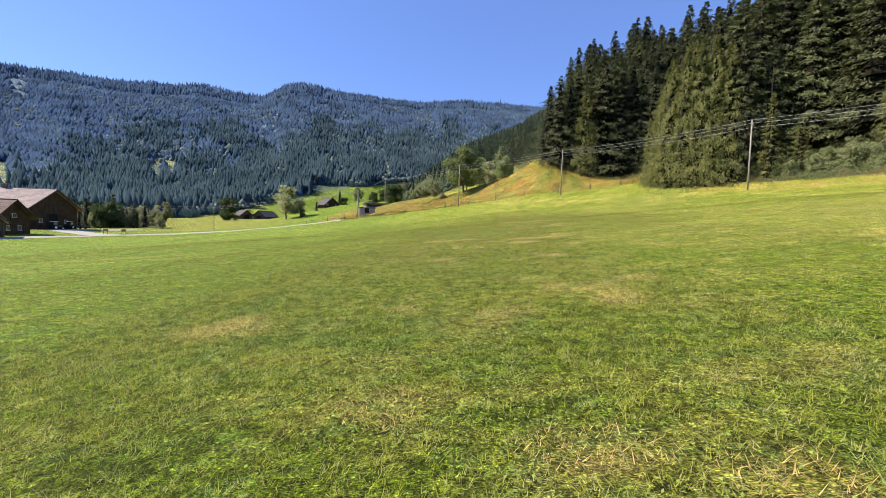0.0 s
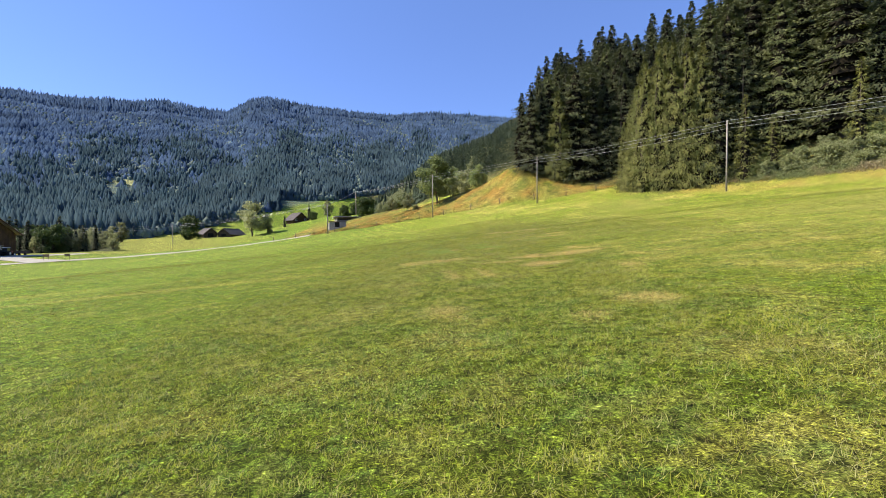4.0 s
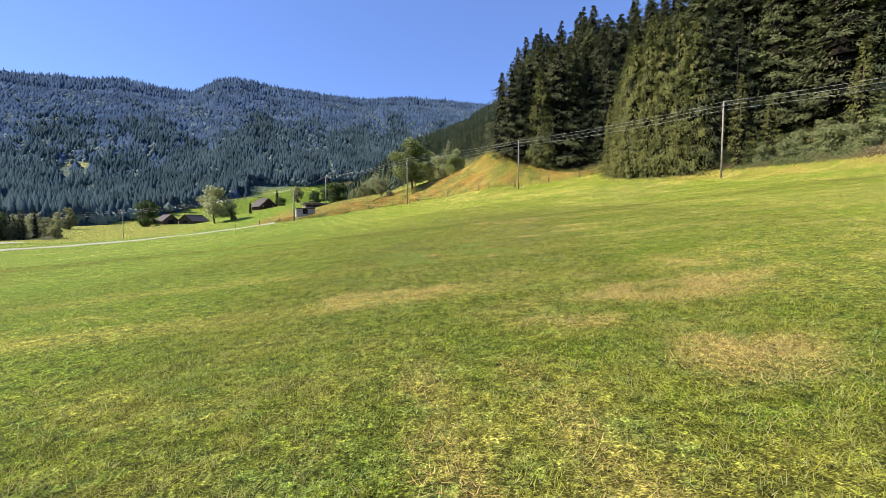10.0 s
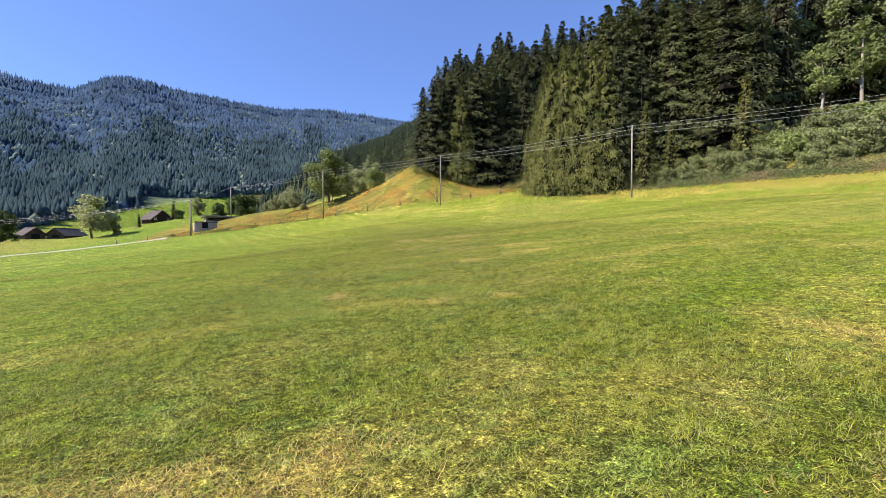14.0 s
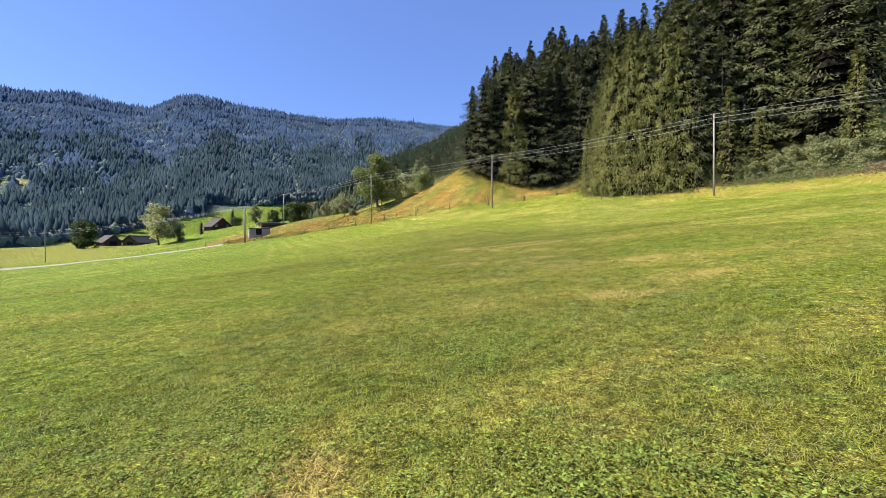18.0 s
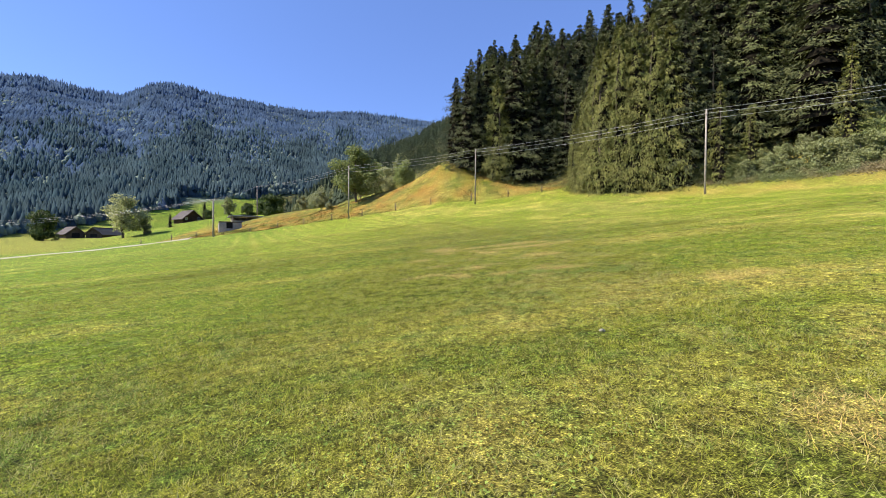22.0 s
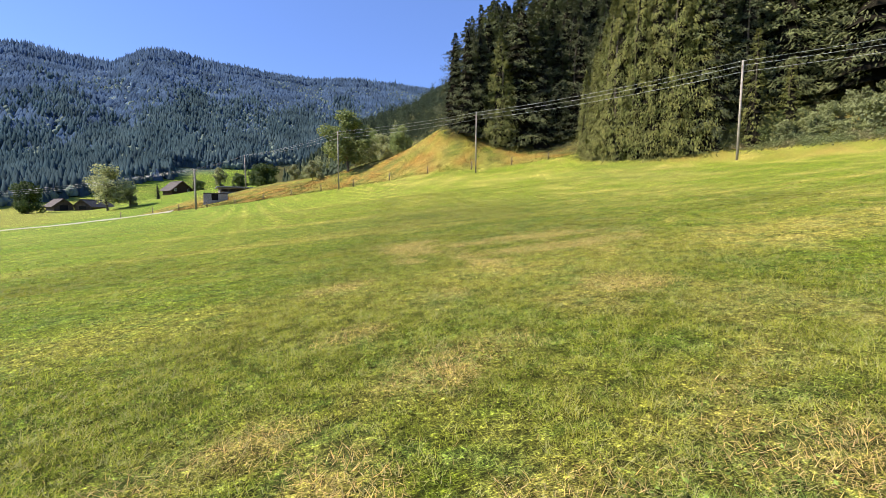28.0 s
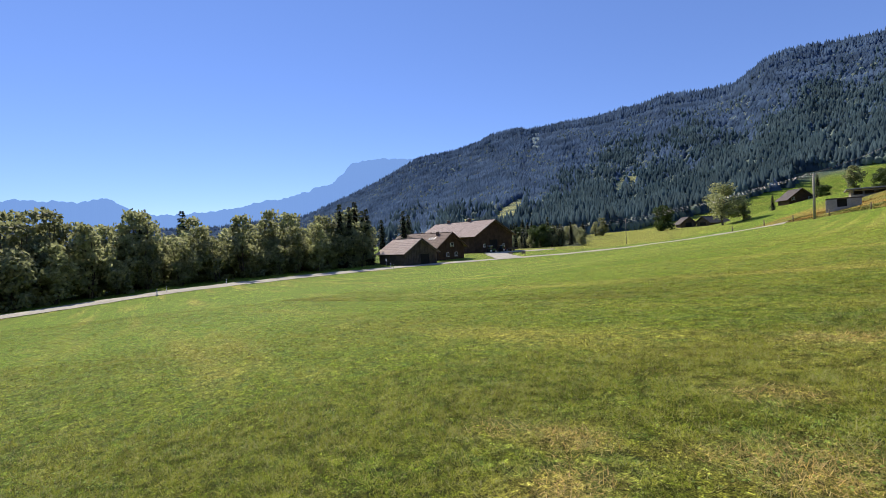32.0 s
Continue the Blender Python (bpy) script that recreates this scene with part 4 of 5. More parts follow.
part("pole", rod(0.035, 0.035, 2.5, Matrix.Translation((0, 0, -0.2)), 8), STEEL, road_sign)
part("plate", rod(0.32, 0.32, 0.03, Matrix.Translation((0.06, 0, 2.1)) @ pose(0, 0, 0, 0, 90, 0), 20), WHITE, road_sign)

# ---- woods on the hillside ----
TALLS = (30, 30, 33, 28, 34, 34, 30, 15)
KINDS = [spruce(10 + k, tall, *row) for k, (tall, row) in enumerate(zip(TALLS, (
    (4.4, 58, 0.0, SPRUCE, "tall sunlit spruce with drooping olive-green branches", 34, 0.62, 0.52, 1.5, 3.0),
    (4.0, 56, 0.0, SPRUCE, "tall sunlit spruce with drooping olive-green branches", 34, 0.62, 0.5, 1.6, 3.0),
    (5.6, 38, 0.0, SPRUCE_SHADED, "tall dark spruce at the edge of the wood", 30, 0.75, 0.52, 0.8, 1.2),
    (4.6, 28, 0.0, SPRUCE_SHADED, "slender dark spruce in the hillside wood", 14, 1.1, 0.55, 1.0, 1.2),
    (5.4, 32, 0.0, SPRUCE_SHADED, "broad dark spruce in the hillside wood", 15, 1.15, 0.55, 1.0, 1.2),
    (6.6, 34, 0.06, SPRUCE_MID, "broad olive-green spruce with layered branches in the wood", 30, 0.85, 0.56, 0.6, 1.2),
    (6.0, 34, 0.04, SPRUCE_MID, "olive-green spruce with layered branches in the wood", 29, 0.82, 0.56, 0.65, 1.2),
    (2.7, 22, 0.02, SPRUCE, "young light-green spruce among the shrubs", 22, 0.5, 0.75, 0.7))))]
rng = random.Random(7)
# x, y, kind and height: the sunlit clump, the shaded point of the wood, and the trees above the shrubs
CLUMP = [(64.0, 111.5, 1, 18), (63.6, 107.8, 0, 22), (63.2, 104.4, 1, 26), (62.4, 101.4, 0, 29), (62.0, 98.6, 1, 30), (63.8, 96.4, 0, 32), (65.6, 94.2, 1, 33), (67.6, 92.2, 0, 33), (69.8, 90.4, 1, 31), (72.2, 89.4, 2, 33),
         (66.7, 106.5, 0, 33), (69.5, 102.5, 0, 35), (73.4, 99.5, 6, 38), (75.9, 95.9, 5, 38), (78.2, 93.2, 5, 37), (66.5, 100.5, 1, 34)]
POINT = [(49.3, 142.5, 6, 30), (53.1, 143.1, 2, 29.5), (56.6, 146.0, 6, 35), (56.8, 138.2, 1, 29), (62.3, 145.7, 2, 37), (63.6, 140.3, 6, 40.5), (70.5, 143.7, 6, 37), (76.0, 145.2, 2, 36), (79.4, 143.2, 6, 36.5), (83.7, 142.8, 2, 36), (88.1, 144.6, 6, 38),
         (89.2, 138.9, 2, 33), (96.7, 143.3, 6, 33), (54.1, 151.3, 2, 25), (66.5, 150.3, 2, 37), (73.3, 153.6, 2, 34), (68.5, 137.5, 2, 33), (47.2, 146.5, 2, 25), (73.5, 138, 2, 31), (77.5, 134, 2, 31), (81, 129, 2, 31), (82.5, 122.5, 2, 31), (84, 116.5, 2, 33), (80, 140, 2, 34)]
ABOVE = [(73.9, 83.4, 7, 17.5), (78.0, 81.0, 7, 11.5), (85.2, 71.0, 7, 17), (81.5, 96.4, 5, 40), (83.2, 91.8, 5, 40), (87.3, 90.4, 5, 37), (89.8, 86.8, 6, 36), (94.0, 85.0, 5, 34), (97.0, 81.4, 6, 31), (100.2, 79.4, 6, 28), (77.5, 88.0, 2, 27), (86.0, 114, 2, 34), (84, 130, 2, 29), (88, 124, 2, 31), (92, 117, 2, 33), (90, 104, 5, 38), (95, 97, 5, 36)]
placed = []
for x, y, k, tall in CLUMP + POINT + ABOVE:
    plant(KINDS[k], x, y, tall / TALLS[k], rng.uniform(0, 360), wide=rng.uniform(0.9, 1.25) * (1.12 if y > 132 else 1))
    placed.append((x, y))
tries = 0
while len(placed) < 250 and tries < 14000:
    tries += 1
    x, y = rng.uniform(45, 165), rng.uniform(20, 235)
    up = float(upslope(x, y))
    if up < 9 or up > 52 or (up < 13 and y < 86) or (y < 74 and up < 31) or x < 12 + (y - 25) * 0.345 or (x < 92 and 106 < y < 143):
        continue
    if min((x - a) ** 2 + (y - b) ** 2 for a, b in placed) < 3.7**2 * (1 + up / 50):
        continue
    plant(KINDS[rng.choice((5, 6, 3) if up < 24 else (3, 4, 4))], x, y, rng.uniform(0.85, 1.2), rng.uniform(0, 360), wide=rng.uniform(0.9, 1.35))
    placed.append((x, y))

HAZEL = broadleaf(40, 5.2, 3.0, 0.02, LEAF_GREY, "dense grey-green shrub at the foot of the wood", "shrubs along the wood", 84, 0.4, 4, "bush")
WILLOW = broadleaf(41, 4.4, 2.8, 0.02, LEAF, "rounded light-green shrub at the foot of the wood", "shrubs along the wood", 84, 0.38, 4, "bush")
OAK = broadleaf(42, 17, 6.6, 0.16, LEAF, "leafy green tree on the bank", "", 140, 0.62, 1)
ASH = broadleaf(43, 14, 5.6, 0.2, LEAF_PALE, "light-green ash tree beside the lane", "", 100, 0.56, 1)
BIRCH = broadleaf(46, 24, 5.0, 0.3, LEAF, "tall airy light-green tree with a pale trunk at the wood's edge", "", 60, 0.75, 1, bark=SNAG)
ALDER = broadleaf(44, 11.5, 3.6, 0.02, LEAF_PALE, "dense leafy alder in the thicket beyond the lane", "trees of the lane-side thicket", 46, 0.68, 3)
ALDER2 = broadleaf(45, 8, 4.0, 0.02, LEAF_PALE, "broad leafy willow in the thicket beyond the lane", "trees of the lane-side thicket", 46, 0.66, 3)
bushes = []
tries = 0
while len(bushes) < 108 and tries < 4000:
    tries += 1
    y = rng.uniform(18, 88)
    deep = float(np.interp(y, [20, 45, 62, 70, 78, 88], [20, 23, 22, 14, 7, 3]))
    off = deep * rng.random()
    x = (95 - 0.3 * y) / 0.95 + 0.8 + off
    if (bushes and min((x - a) ** 2 + (y - b) ** 2 for a, b in bushes) < 2.0**2) or ((x - 109) / 4) ** 2 + ((y - 73) / 5) ** 2 < 1:
        continue
    bushes.append((x, y))
    plant((HAZEL, WILLOW)[rng.random() < 0.25], x, y, (0.46 + 0.45 * min(off / 6, 1)) * rng.uniform(0.7, 1.25), rng.uniform(0, 360))
for x, y, s in ((100.3, 81.5, 0.72), (104, 69, 0.7), (107.5, 64, 0.8), (110.5, 58, 0.85), (105, 53, 0.7), (115, 55, 0.9), (109.5, 77.5, 1.0), (113, 69, 1.05), (117, 61, 0.95), (106, 84, 0.9), (118, 74, 1.0), (122, 52, 0.95), (112, 47, 0.8), (120, 66, 0.9), (126, 40, 1.0), (115, 34, 0.8)):
    plant(BIRCH, x, y, s, rng.uniform(0, 360))
FIR = spruce(60, 12, 3.0, 22, 0.02, SPRUCE_SHADED, "small dark fir on the far green slope", 11, 0.7, 0.75)
plant(OAK, 19.6, 161, 1.05, 20, wide=1.2)
for x, y, s, k in ((9.5, 182, 0.5, ASH), (27, 172, 0.6, ASH), (33, 184, 0.8, ASH), (38, 176, 0.7, OAK), (3, 205, 0.45, ASH), (11.5, 164, 0.34, ALDER2), (30, 192, 0.85, OAK), (26, 206, 0.8, ASH)):
    plant(k, x, y, s, rng.uniform(0, 360))
ROUND = broadleaf(47, 9.5, 4.4, 0.0, LEAF_DARK, "dense dark-green rounded tree beside the stable", "", 110, 0.55, 3)
plant(ROUND, -10.6, 254, 1.25, 30)
plant(ROUND, -24, 262, 0.8, 120)
plant(ROUND, -19, 285, 0.9, 20)
plant(ALDER, -38, 290, 0.95, 140)
plant(ASH, -69, 236, 1.3, 80, wide=1.35)
plant(ALDER, -61.5, 238, 0.7, 10)
plant(FIR, -58, 258, 0.55, 50)
plant(ROUND, -44, 272, 0.55, 10)
plant(FIR, -49, 284, 0.8, 15)
plant(ROUND, -124.7, 294, 1.35, tall=1.3)
for x, y, s in ((-104, 79, 1.5), (-107, 83, 1.45), (-110, 75, 1.2), (-119, 108, 1.4), (-112, 87, 1.6), (-106, 88, 1.4), (-118, 92, 1.4), (-150, 128, 1.5), (-128, 104, 1.2), (-113, 78, 1.2)):
    plant(FIR, x, y, s, rng.uniform(0, 360))
grove, tries = [], 0
while len(grove) < 112 and tries < 4000:
    tries += 1
    y = rng.uniform(-34, 88)
    off = 12 + 18 * rng.random() ** 1.3
    x = float(np.interp(y, ROAD_LINE[:, 1], ROAD_LINE[:, 0])) - off
    if grove and min((x - a) ** 2 + (y - b) ** 2 for a, b in grove) < 3.4**2:
        continue
    grove.append((x, y))
    plant((ALDER, ALDER2)[rng.random() < 0.45], x, y, rng.uniform(0.55, 1.0) + off * 0.013, rng.uniform(0, 360), tall=rng.uniform(0.9, 1.25))
for k in range(11):
    y = rng.uniform(-30, 62)
    plant(FIR, float(np.interp(y, ROAD_LINE[:, 1], ROAD_LINE[:, 0])) - rng.uniform(16, 36), y, rng.uniform(1.0, 1.5), rng.uniform(0, 360))
for k in range(150):
    a, r = radians(rng.uniform(34.8, 52)), 212 + 110 * rng.random() ** 1.4
    plant(FIR if k % 3 else ALDER, CENTRE[0] - math.sin(a) * r, CENTRE[1] + math.cos(a) * r, rng.uniform(0.55, 0.95), rng.uniform(0, 360))
for k in range(24):
    y = rng.uniform(190, 245)
    x = 9.7 - (y - 35.5) * rng.uniform(0.87, 1.08)
    plant((FIR, FIR, ROUND)[k % 3], x, y, rng.uniform(0.9, 1.3), rng.uniform(0, 360))
for x, y, s in ((-156, 277, 1.1), (-162, 279, 0.9), (-168, 262, 0.8)):
    plant(ALDER, x, y, s, rng.uniform(0, 360))
for proto in KINDS + [HAZEL, WILLOW, OAK, ASH, BIRCH, ROUND, ALDER, ALDER2, FIR]:
    for o in (*proto.children_recursive, proto):
        bpy.data.objects.remove(o)


# ---- far forests ----
def far_domes(seed, x, y, tall, wide, sides=6):
    """Rounded uneven crowns: two rings and a top each."""
    rng = np.random.default_rng(seed)
    n = len(x)
    z = height(x, y) - 1.0
    a = np.arange(sides) * 2 * math.pi / sides + rng.uniform(0, 6.28, (n, 1))
    rings = []
    for h, w in ((0.12, 0.75), (0.55, 1.0)):
        rr = wide[:, None] * w * rng.uniform(0.7, 1.25, (n, sides))
        rings.append(np.stack([x[:, None] + np.cos(a) * rr, y[:, None] + np.sin(a) * rr, (z + tall * h)[:, None] + rng.uniform(-0.1, 0.14, (n, sides)) * tall[:, None]], -1))
    top = np.stack([x + rng.normal(0, 0.12, n) * wide, y + rng.normal(0, 0.12, n) * wide, z + tall], -1)[:, None]
    j = np.arange(sides)
    q = (j + 1) % sides
    one = np.concatenate([np.stack([j, q, q + sides], -1), np.stack([j, q + sides, j + sides], -1), np.stack([j + sides, q + sides, np.full(sides, 2 * sides)], -1)])
    return np.concatenate(rings + [top], 1).reshape(-1, 3), (np.arange(n)[:, None, None] * (2 * sides + 1) + one[None]).reshape(-1, 3)


def far_trees(seed, x, y, tall, wide, sides, tiers, jitter):
    rng = np.random.default_rng(seed)
    n = len(x)
    z = height(x, y) - 1.0
    verts, tris = [], []
    th = np.arange(sides) * 2 * math.pi / sides
    base = 0
    for t in range(tiers):
        h0, h1 = t / tiers * 0.85, (t + 1.35) / tiers if t < tiers - 1 else 1.0
        rad = wide * (1 - t / tiers * 0.8)
        a = th[None] + rng.uniform(0, 6.28, (n, 1))
        rr = rad[:, None] * rng.uniform(1 - jitter, 1 + jitter, (n, sides))
        ring = np.stack([x[:, None] + np.cos(a) * rr, y[:, None] + np.sin(a) * rr, (z + tall * h0)[:, None] + rng.uniform(-0.06, 0.06, (n, sides)) * tall[:, None]], -1)
        tip = np.stack([x + rng.normal(0, 0.03, n) * tall, y + rng.normal(0, 0.03, n) * tall, z + tall * min(h1, 1.0)], -1)[:, None]
        verts.append(np.concatenate([ring, tip], 1).reshape(-1, 3))
        k = np.arange(n)[:, None, None] * (sides + 1) + base
        j = np.arange(sides)
        tris.append((k + np.stack([j, (j + 1) % sides, np.full(sides, sides)], -1)[None]).reshape(-1, 3))
        base += n * (sides + 1)
    return np.concatenate(verts), np.concatenate(tris)


rng = np.random.default_rng(21)
n = 140000
az = rng.uniform(-22, 112, n)
rf, rr = np.interp(az, RA, RF), np.interp(az, RA, RR)
k = np.where(rng.random(n) < 0.1, rng.uniform(0.9, 1.02, n), rng.random(n) ** 1.1 * 1.02)
r = rf * 0.9 + (rr - rf * 0.9) * k
x, y = CENTRE[0] - np.sin(np.radians(az)) * r, CENTRE[1] + np.cos(np.radians(az)) * r
el = np.degrees(np.arctan2(height(x, y) - 2.5, r))
keep = (el > np.interp(az, RA, ET)) & (sum(clearing(az, el + k) for k in (0, 0.5, 1.0, 1.5)) < 0.5) & ((np.abs(az) > 15) | (el > 5))
keep &= rng.random(n) < 0.55 + 0.45 * (fbm(az / 2.5, r / 160, 71) > 0.42)
leafy = (fbm(az / 2.2, r / 110, 61, 4) + rng.normal(0, 0.05, n) > 0.552 - 0.06 * np.exp(-((r - rf) / 250) ** 2)) & (rng.random(n) < 0.7)
# trees that take the haze-blue colour: higher, farther and more to the left
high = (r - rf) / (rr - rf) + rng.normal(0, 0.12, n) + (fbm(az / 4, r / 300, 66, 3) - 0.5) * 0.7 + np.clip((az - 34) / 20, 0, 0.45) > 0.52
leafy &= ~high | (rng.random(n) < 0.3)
for name, sel, m, w, sd, tr, lab in (("far_spruce_forest", keep & ~leafy & ~high, FAR_SPRUCE, 0.24, 6, 2, "haze-blue green spruce forest on the lower mountainside"), ("high_spruce_forest", keep & ~leafy & high, HIGH_SPRUCE, 0.5, 7, 1, "hazy blue-green spruce forest on the upper mountainside"), ("far_broadleaf_forest", keep & leafy, FAR_LEAF, 0.42, 6, 2, "lighter broadleaf trees scattered through the mountain forest")):
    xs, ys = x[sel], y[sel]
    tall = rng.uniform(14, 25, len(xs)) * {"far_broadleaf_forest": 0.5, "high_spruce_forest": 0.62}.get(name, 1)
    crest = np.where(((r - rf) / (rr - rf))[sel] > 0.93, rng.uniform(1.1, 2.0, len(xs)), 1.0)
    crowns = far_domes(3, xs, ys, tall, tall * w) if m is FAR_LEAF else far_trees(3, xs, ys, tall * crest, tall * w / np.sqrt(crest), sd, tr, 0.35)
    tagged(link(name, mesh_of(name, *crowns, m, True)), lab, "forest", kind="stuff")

n = 9000
az, r = rng.uniform(-26, 8, n), rng.uniform(175, 640, n)
x, y = CENTRE[0] - np.sin(np.radians(az)) * r, CENTRE[1] + np.cos(np.radians(az)) * r
tall = rng.uniform(15, 28, n)
tip = np.degrees(np.arctan2(height(x, y) + tall - 2.5, r))
keep = (upslope(x, y) > 5 + 10 * fbm(x / 30, y / 30, 44)) & ((x > 30) | (y > 235)) & (tip < np.interp(az, [-26, -18.5, -15, -13.8, -7.2, -0.7, 5, 8], [19, 17, 15.6, 14.6, 12.2, 10.4, 7, 5]))
leafy = fbm(x / 40, y / 40, 45) > 0.6
near = keep & ~leafy & (r < 330)
leafy_near = keep & leafy
for name, one, sel, m, lab in (("hill_spruce_forest", spruce_crown(90, 1.0, 0.16, 12, 0.03, 3, 0.07), near, MID_SPRUCE, "dark spruce forest on the hill behind the bank"),
                               ("hill_broadleaf_forest", leaf_crown(91, [(0, 0, 0.55, 0.26), (0.13, 0.08, 0.4, 0.2), (-0.13, 0.05, 0.45, 0.21), (0.02, -0.14, 0.38, 0.2), (0.03, 0.02, 0.75, 0.18)], 150, 0.085), leafy_near, LEAF_GREY, "grey-green broadleaf trees within the hill forest")):
    xs, ys, ts = x[sel], y[sel], tall[sel] * (0.75 if m is LEAF_GREY else 1)
    th = rng.uniform(0, 6.28, len(xs))
    c, s = np.cos(th)[:, None], np.sin(th)[:, None]
    ov = one[0][None]
    v = np.stack([xs[:, None] + ts[:, None] * (ov[..., 0] * c - ov[..., 1] * s), ys[:, None] + ts[:, None] * (ov[..., 0] * s + ov[..., 1] * c), (height(xs, ys) - 0.5)[:, None] + ts[:, None] * ov[..., 2]], -1).reshape(-1, 3)
    t = (np.arange(len(xs))[:, None, None] * len(one[0]) + one[1][None]).reshape(-1, 3)
    tagged(link(name, mesh_of(name, v, t, m)), lab, "forest", kind="stuff")
sel = keep & ~leafy & ~near
tagged(link("hill_spruce_forest", mesh_of("hill_spruce_forest", *far_trees(5, x[sel], y[sel], tall[sel], tall[sel] * 0.16, 9, 5, 0.4), MID_SPRUCE)), "dark spruce forest on the hill behind the bank", "forest", kind="stuff")

# far blue peaks, plain distance
PEAKS = [(52, 9.5), (56, 10.2), (58.4, 10.9), (62, 11.1), (66.7, 10.7), (68, 9.1), (69.4, 8.0), (75, 6.4), (82, 4.9), (86, 4.4), (89, 4.2), (91, 4.6), (93.5, 6.3), (96, 5.7), (101, 5.8), (106, 5.0), (113, 3.2), (122, 2.0)]
pa, pe = (np.array(c, float) for c in zip(*PEAKS))
fa = np.arange(50, 124, 0.15)
fe = np.interp(fa, pa, pe) + (fbm(fa * 0.8, fa * 0, 91, 3) - 0.5) * 0.4 + (fbm(fa * 3.1, fa * 0, 97, 3) - 0.5) * 0.35
rows = []
for f, rad in ((0.0, 3300), (0.45, 3600), (0.8, 3850), (1.0, 4000), (0.8, 4250)):
    rows.append(np.stack([CENTRE[0] - np.sin(np.radians(fa)) * rad, CENTRE[1] + np.cos(np.radians(fa)) * rad, rad * np.tan(np.radians(fe * f)) + 2.5 - 60 * (1 - f)], -1))
v = np.stack(rows, 0)
i = np.arange(v.shape[0] * v.shape[1]).reshape(v.shape[:2])
q = np.stack([i[:-1, :-1], i[:-1, 1:], i[1:, 1:], i[1:, :-1]], -1).reshape(-1, 4)
# peaks emit an even haze blue over a near-black base
HAZE = bpy.data.materials.new("distant_haze_glow")
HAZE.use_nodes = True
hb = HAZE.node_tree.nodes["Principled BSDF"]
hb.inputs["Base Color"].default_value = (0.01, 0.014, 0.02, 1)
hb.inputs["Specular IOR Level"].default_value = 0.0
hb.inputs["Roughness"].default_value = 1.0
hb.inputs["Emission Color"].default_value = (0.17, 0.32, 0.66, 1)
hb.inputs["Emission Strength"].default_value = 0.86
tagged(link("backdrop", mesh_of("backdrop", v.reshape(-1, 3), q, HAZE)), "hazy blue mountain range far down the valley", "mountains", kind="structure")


# ---- grass of the meadow ----
def blades(rng, x, y, tall, wide, lean, tint):
    """One tapered blade each, leaning its own way."""
    n = len(x)
    th = rng.uniform(0, 2 * math.pi, n)
    d = np.stack([np.cos(th), np.sin(th), 0 * th], -1)
    turn = th + rng.uniform(0.6, 2.4, n)
    s = np.stack([np.cos(turn), np.sin(turn), 0 * th], -1) * wide[:, None]
    p = np.stack([x, y, height(x, y) + rng.uniform(-0.004, 0.012, n) * (tall < 0.2)], -1)
    tip = p + d * (tall * np.sin(lean))[:, None] + np.array([0, 0, 1.0]) * (tall * np.cos(lean))[:, None]
    verts = np.stack([p - s, p + s, tip], 1).reshape(-1, 3)
    return verts, np.arange(3 * n).reshape(-1, 3), np.repeat(tint, 3, 0)


def grass_tint(rng, x, y, d):
    n = len(x)
    c = np.zeros((n, 3)) + [0.29, 0.325, 0.038]
    lush = np.clip((fbm(x / 0.45, y / 0.45, 51, 3) - 0.5) * 7, 0, 1) * np.clip((fbm(x / 2.2, y / 2.2, 52, 2) - 0.3) * 3, 0, 1)
    c = blend(c, [0.13, 0.21, 0.045], lush * rng.uniform(0.5, 1, n))
    c = blend(c, [0.62, 0.55, 0.19], (rng.random(n) < 0.2) * rng.uniform(0.3, 0.95, n))
    c = blend(c, [0.6, 0.445, 0.16], (rng.random(n) < 0.14 + 0.8 * d) * rng.uniform(0.6, 1, n))
    return c * rng.uniform(0.7, 1.3, (n, 1))


def on_line(y):
    return np.interp(y, LINE[:, 0], LINE[:, 1])


rng = np.random.default_rng(33)
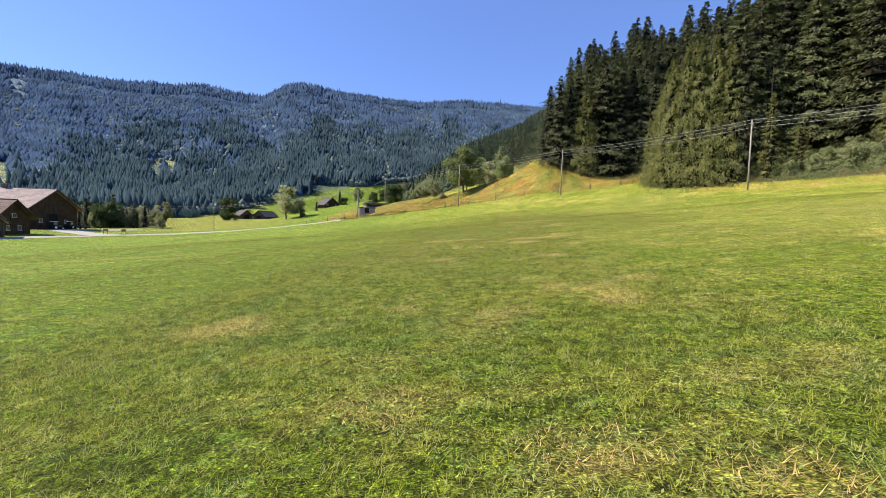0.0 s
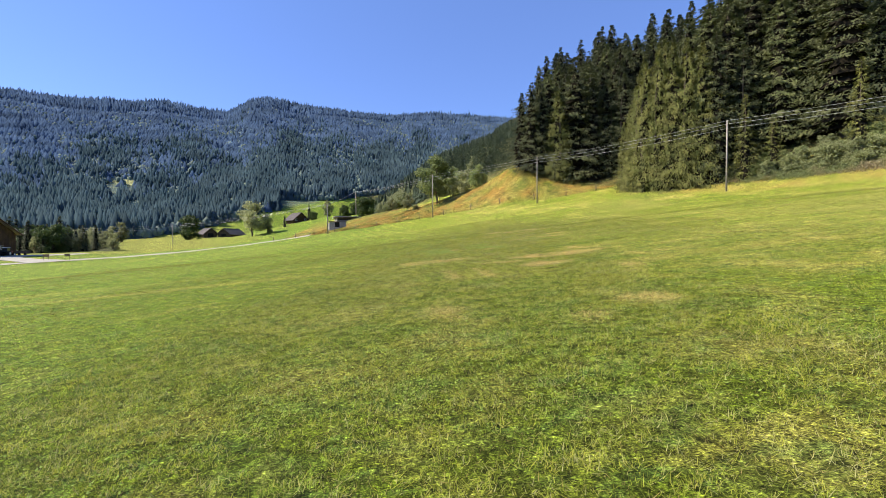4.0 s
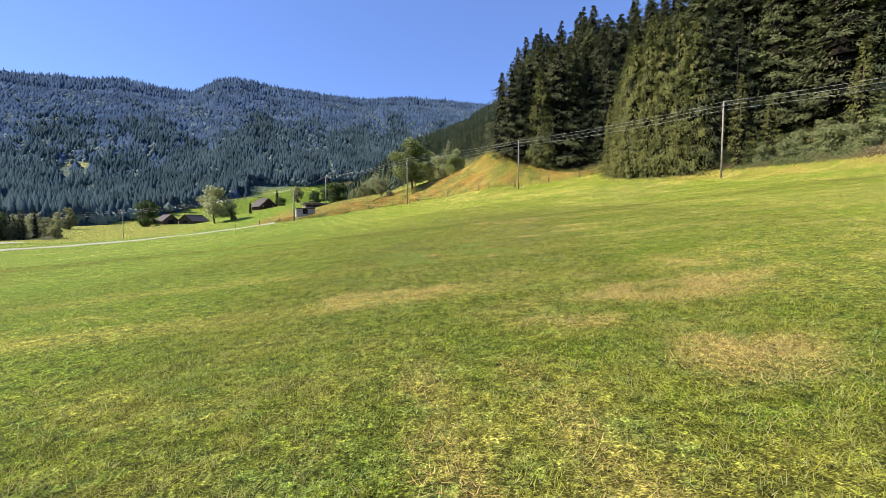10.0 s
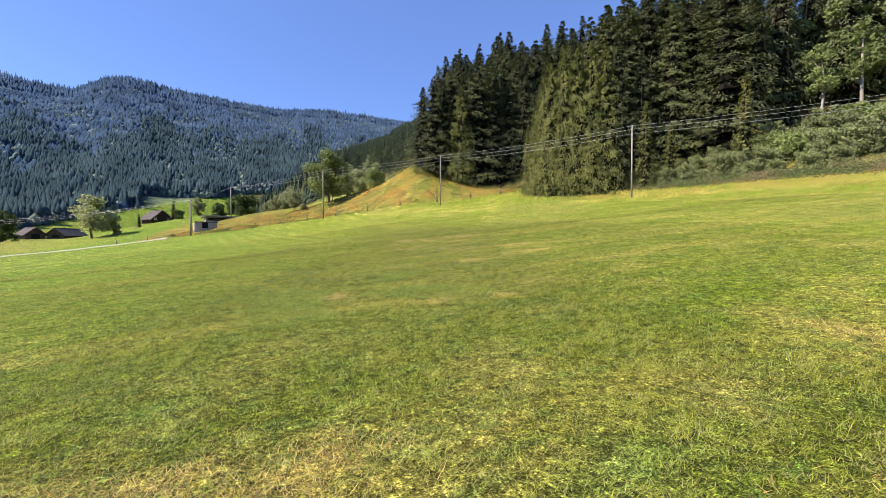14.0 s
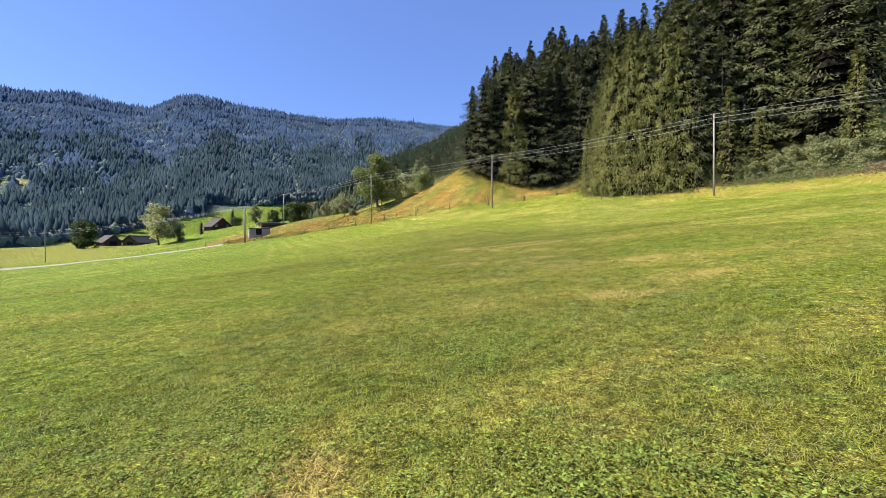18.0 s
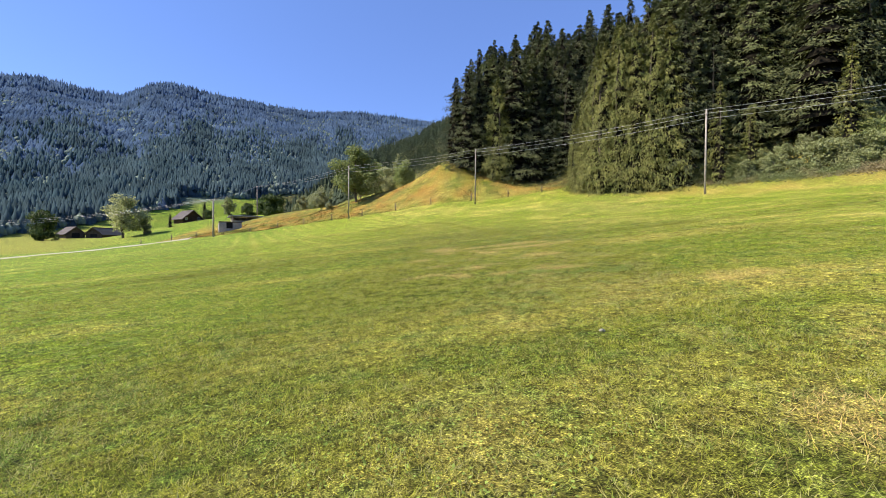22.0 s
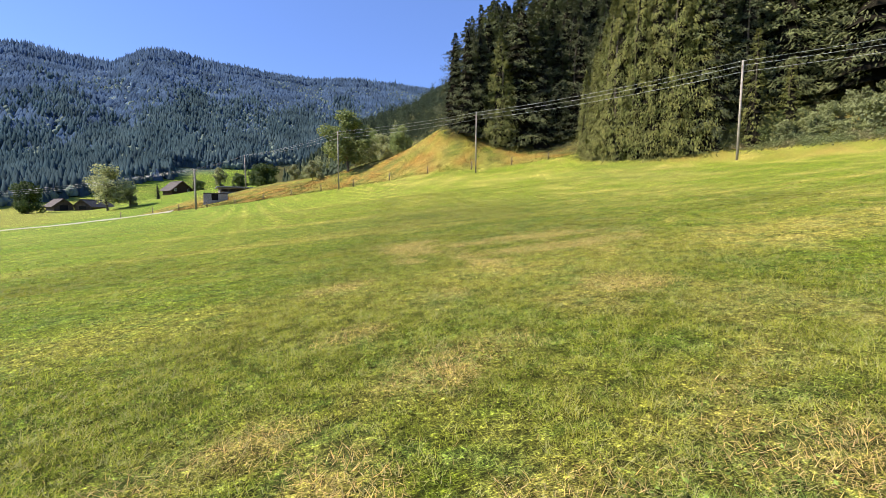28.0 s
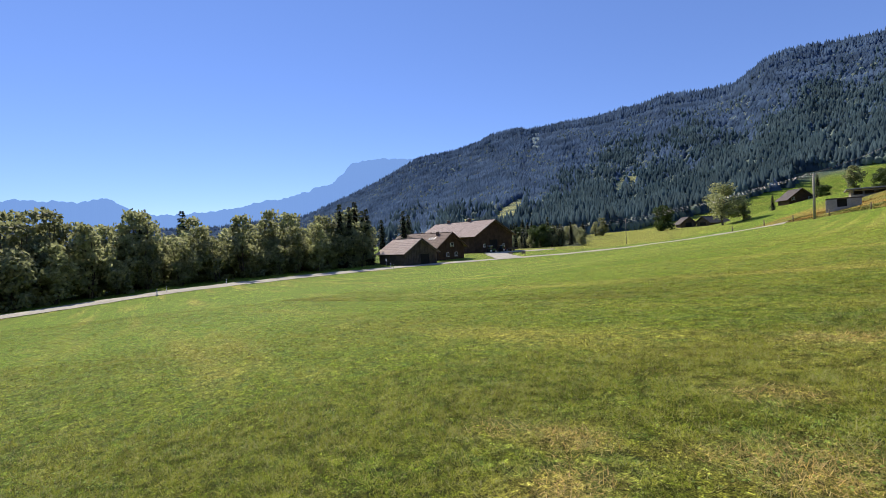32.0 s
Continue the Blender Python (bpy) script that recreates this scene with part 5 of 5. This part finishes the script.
# near mat along the line walked, then looser rings further out
for tufts, per, near_to, far_to, power, t0, w0 in ((265000, 7, 0.0, 3.4, 0.9, 0.052, 0.0024), (160000, 6, 2.4, 12.0, 1.3, 0.044, 0.0036), (95000, 4, 9.0, 42.0, 1.3, 0.046, 0.007)):
    y = np.where(rng.random(tufts) < (0.12, 0.3, 0.45)[(near_to > 0) + (near_to > 5)], 44 + 44 * rng.random(tufts) ** 1.8, rng.uniform(0.6, 46, tufts))
    side = (near_to + (far_to - near_to) * rng.random(tufts) ** power) * np.where(rng.random(tufts) < 0.5, -1, 1) + rng.normal(0, 0.45, tufts)
    side = np.where((y > 50) & (near_to > 0), side * rng.random(tufts), side)
    x = on_line(y) + side
    end = rng.random(tufts) < ((0.11, 0.25, 0)[(near_to > 0) + (near_to > 5)])
    th, rad = rng.uniform(0, 6.28, tufts), 0.8 + near_to * 1.1 + far_to * 0.9 * rng.random(tufts) ** 0.7
    x, y = np.where(end, 9.5 + rad * np.cos(th), x), np.where(end, 36.0 + rad * np.sin(th), y)
    away = np.where(end, np.clip(rad - 4, 0, 20), np.abs(side)) + np.clip(y - 44, 0, 99) * 0.5
    away = np.minimum(away, 45)
    far_w = 1 + np.clip(away - 2.5, 0, 45) * 0.06
    cell = (0.07, 0.14, 0.3)[(near_to > 0) + (near_to > 5)]
    tuft = np.clip((fbm(x / cell, y / cell, 79, 2) - 0.5) * 2.6 + 0.5, 0, 1)
    high = (0.35 + 0.75 * fbm(x / 0.4, y / 0.4, 78, 3)) * (0.6 + 0.8 * tuft)
    light = (0.32 + 1.3 * tuft**1.2) * rng.uniform(0.7, 1.3, tufts)
    x = np.repeat(x, per) + rng.normal(0, 0.028, tufts * per) * np.repeat(far_w, per)
    y = np.repeat(y, per) + rng.normal(0, 0.02, tufts * per) * np.repeat(far_w, per)
    d = dryness(x, y)
    thick = rng.random(len(x)) > 0.45 * np.clip(d * 2 - 0.7, 0, 1)
    tall = t0 * rng.uniform(0.45, 1.4, len(x)) * np.where(rng.random(len(x)) < (0.08 if near_to == 0 else 0.0), 1.6, 1.0) * np.repeat(high, per) * (1 - 0.3 * d) * np.repeat(1 + away * 0.015, per)
    lean = np.clip(rng.normal(1.03, 0.38, len(x)) + 0.3 * d, 0.05, 1.52)
    wide = w0 * np.clip(np.abs(x - on_line(y)) / 3, 0.75, 1) * (1 - 0.4 * d) * rng.uniform(0.6, 1.4, len(x)) * np.repeat(far_w, per)
    tint = np.minimum(grass_tint(rng, x, y, d) * np.repeat(light, per)[:, None], np.array([0.5, 0.48, 0.2]) * (0.92 if near_to == 0 else 0.75))
    for lo, hi in ((-9, 8), (8, 16), (16, 24), (24, 31), (31, 38), (38, 47), (47, 99)):
        k = (y >= lo) & (y < hi) & thick
        v, t, c = blades(rng, x[k], y[k], tall[k], wide[k], lean[k], tint[k])
        tagged(link("grass", mesh_of("grass", v, t, BLADE, False, c)), "short mown meadow grass with dry straw blades", "grass", kind="stuff")

# matted dry straw lying on the scorched patches
area = np.array([a * b for _, _, a, b in PATCHES])
pick = rng.choice(len(PATCHES), 190000, p=area / area.sum())
px, py, rx, ry = np.array(PATCHES)[pick].T
th, rad = rng.uniform(0, 6.28, len(pick)), 1.5 * np.sqrt(rng.random(len(pick)))
x, y = px + rx * rad * np.cos(th), py + ry * rad * np.sin(th)
d = dryness(x, y)
keep = rng.random(len(x)) < np.clip(d * 1.5 - 0.35, 0, 1)
x, y = x[keep], y[keep]
n = len(x)
c = np.array([0.66, 0.49, 0.19]) * rng.uniform(0.45, 1.4, (n, 1)) * rng.uniform([0.9, 0.9, 0.7], [1.1, 1.1, 1.2], (n, 3))
v, t, c = blades(rng, x, y, rng.uniform(0.03, 0.085, n), rng.uniform(0.0012, 0.0028, n), np.clip(rng.normal(1.15, 0.3, n), 0.3, 1.5), c)
tagged(link("straw", mesh_of("straw", v, t, BLADE, False, c)), "matted dry straw on the scorched patches of the meadow", "straw", kind="stuff")

# low broad leaves of clover and dandelion, in loose patches
n = 150000
y = np.where(rng.random(n) < 0.35, rng.uniform(23.8, 28.2, n), rng.uniform(0.5, 47, n))
x = on_line(y) + rng.normal(0, 2.2, n)
keep = (fbm(x / 1.3, y / 1.3, 120, 3) > 0.56 + 0.10 * rng.random(n)) | (rng.random(n) < clover_at(x, y) * 0.42)
x, y = x[keep], y[keep]
n = len(x)
p = np.stack([x, y, height(x, y) + rng.uniform(0.012, 0.045, n) + 0.03 * clover_at(x, y)], -1)
w = rng.normal(size=(n, 3))
w[:, 2] = rng.normal(0, 0.35, n)
v, t = sprays(rng, p, unit(w), rng.uniform(0.013, 0.028, n), rng.uniform(0.006, 0.011, n), True)
c = np.repeat(np.array([0.27, 0.36, 0.075]) * rng.uniform(0.45, 1.4, (n, 1)), 4, 0)
tagged(link("clover", mesh_of("clover", v, t, BLADE, False, c)), "low green clover and dandelion leaves among the grass", "clover", kind="stuff")

# rough uncut grass on the bank and along the fence
n = 120000
x, y = rng.uniform(-30, 90, n), rng.uniform(100, 185, n)
keep = (fence_side(x, y) > -0.6) & (upslope(x, y) < 8) & (rng.random(n) < 0.25 + 0.75 * (fbm(x / 3, y / 3, 140, 3) > 0.5))
x, y = x[keep], y[keep]
n = len(x)
c = blend(np.zeros((n, 3)) + [0.09, 0.112, 0.026], [0.27, 0.142, 0.038], np.clip(fbm(x / 4, y / 4, 31, 4) * 2.2 - 0.55 - np.clip((fbm(x / 2.2, y / 2.2, 34, 3) - 0.52) * 6, 0, 0.75) + rng.normal(0, 0.2, n), 0, 1)) * rng.uniform(0.7, 1.3, (n, 1))
v, t, c = blades(rng, x, y, rng.uniform(0.12, 0.38, n), rng.uniform(0.04, 0.09, n), np.clip(rng.normal(0.7, 0.3, n), 0.05, 1.3), c)
tagged(link("grass", mesh_of("grass", v, t, BLADE, False, c)), "rough dry uncut grass on the bank", "grass", kind="stuff")

# pale herbs and seedheads in front of the shrubs
n = 42000
y = rng.uniform(16, 92, n)
x = (94.5 - 0.3 * y) / 0.95 + rng.normal(1.0, 1.2, n)
tall = rng.uniform(0.3, 1.1, n) * (0.5 + 0.9 * fbm(x / 2.5, y / 2.5, 150, 2))
p = np.stack([x, y, height(x, y) + tall * rng.random(n) ** 0.6], -1)
w = rng.normal(0, 1, (n, 3))
w[:, 2] = rng.normal(0.3, 0.4, n)
v, t = sprays(rng, p, unit(w), rng.uniform(0.14, 0.38, n), rng.uniform(0.05, 0.11, n))
c = blend(np.zeros((n, 3)) + [0.21, 0.24, 0.1], [0.36, 0.28, 0.16], np.clip(fbm(x / 3, y / 3, 151, 3) * 2.4 - 0.9, 0, 1)) * rng.uniform(0.7, 1.3, (n, 1))
tagged(link("herbs", mesh_of("herbs", v, t, BLADE, False, np.repeat(c, 4, 0))), "pale green and pinkish tall herbs fringing the shrubs", "herbs", kind="stuff")

# a pale stone in the grass
rng = np.random.default_rng(9)
bm = bmesh.new()
bmesh.ops.create_icosphere(bm, subdivisions=3, radius=0.5)
for v in bm.verts:
    v.co *= 1 + 0.35 * noise.noise(v.co * 2.1) + 0.12 * noise.noise(v.co * 6.0)
bm.transform(Matrix.Diagonal((0.075, 0.052, 0.035, 1)))
me = bpy.data.meshes.new("stone")
bm.to_mesh(me)
bm.free()
me.materials.append(mat("limestone", (0.19, 0.19, 0.14), (0.27, 0.265, 0.2), 14, 0.9, 0.6, 60))
ob = new("stone", me)
ob.matrix_basis = pose(8.95, 31.09, zat(8.95, 31.09) + 0.014, 6, -8, 25)
tagged(ob, "small pale weathered stone lying in the meadow grass", "stone")
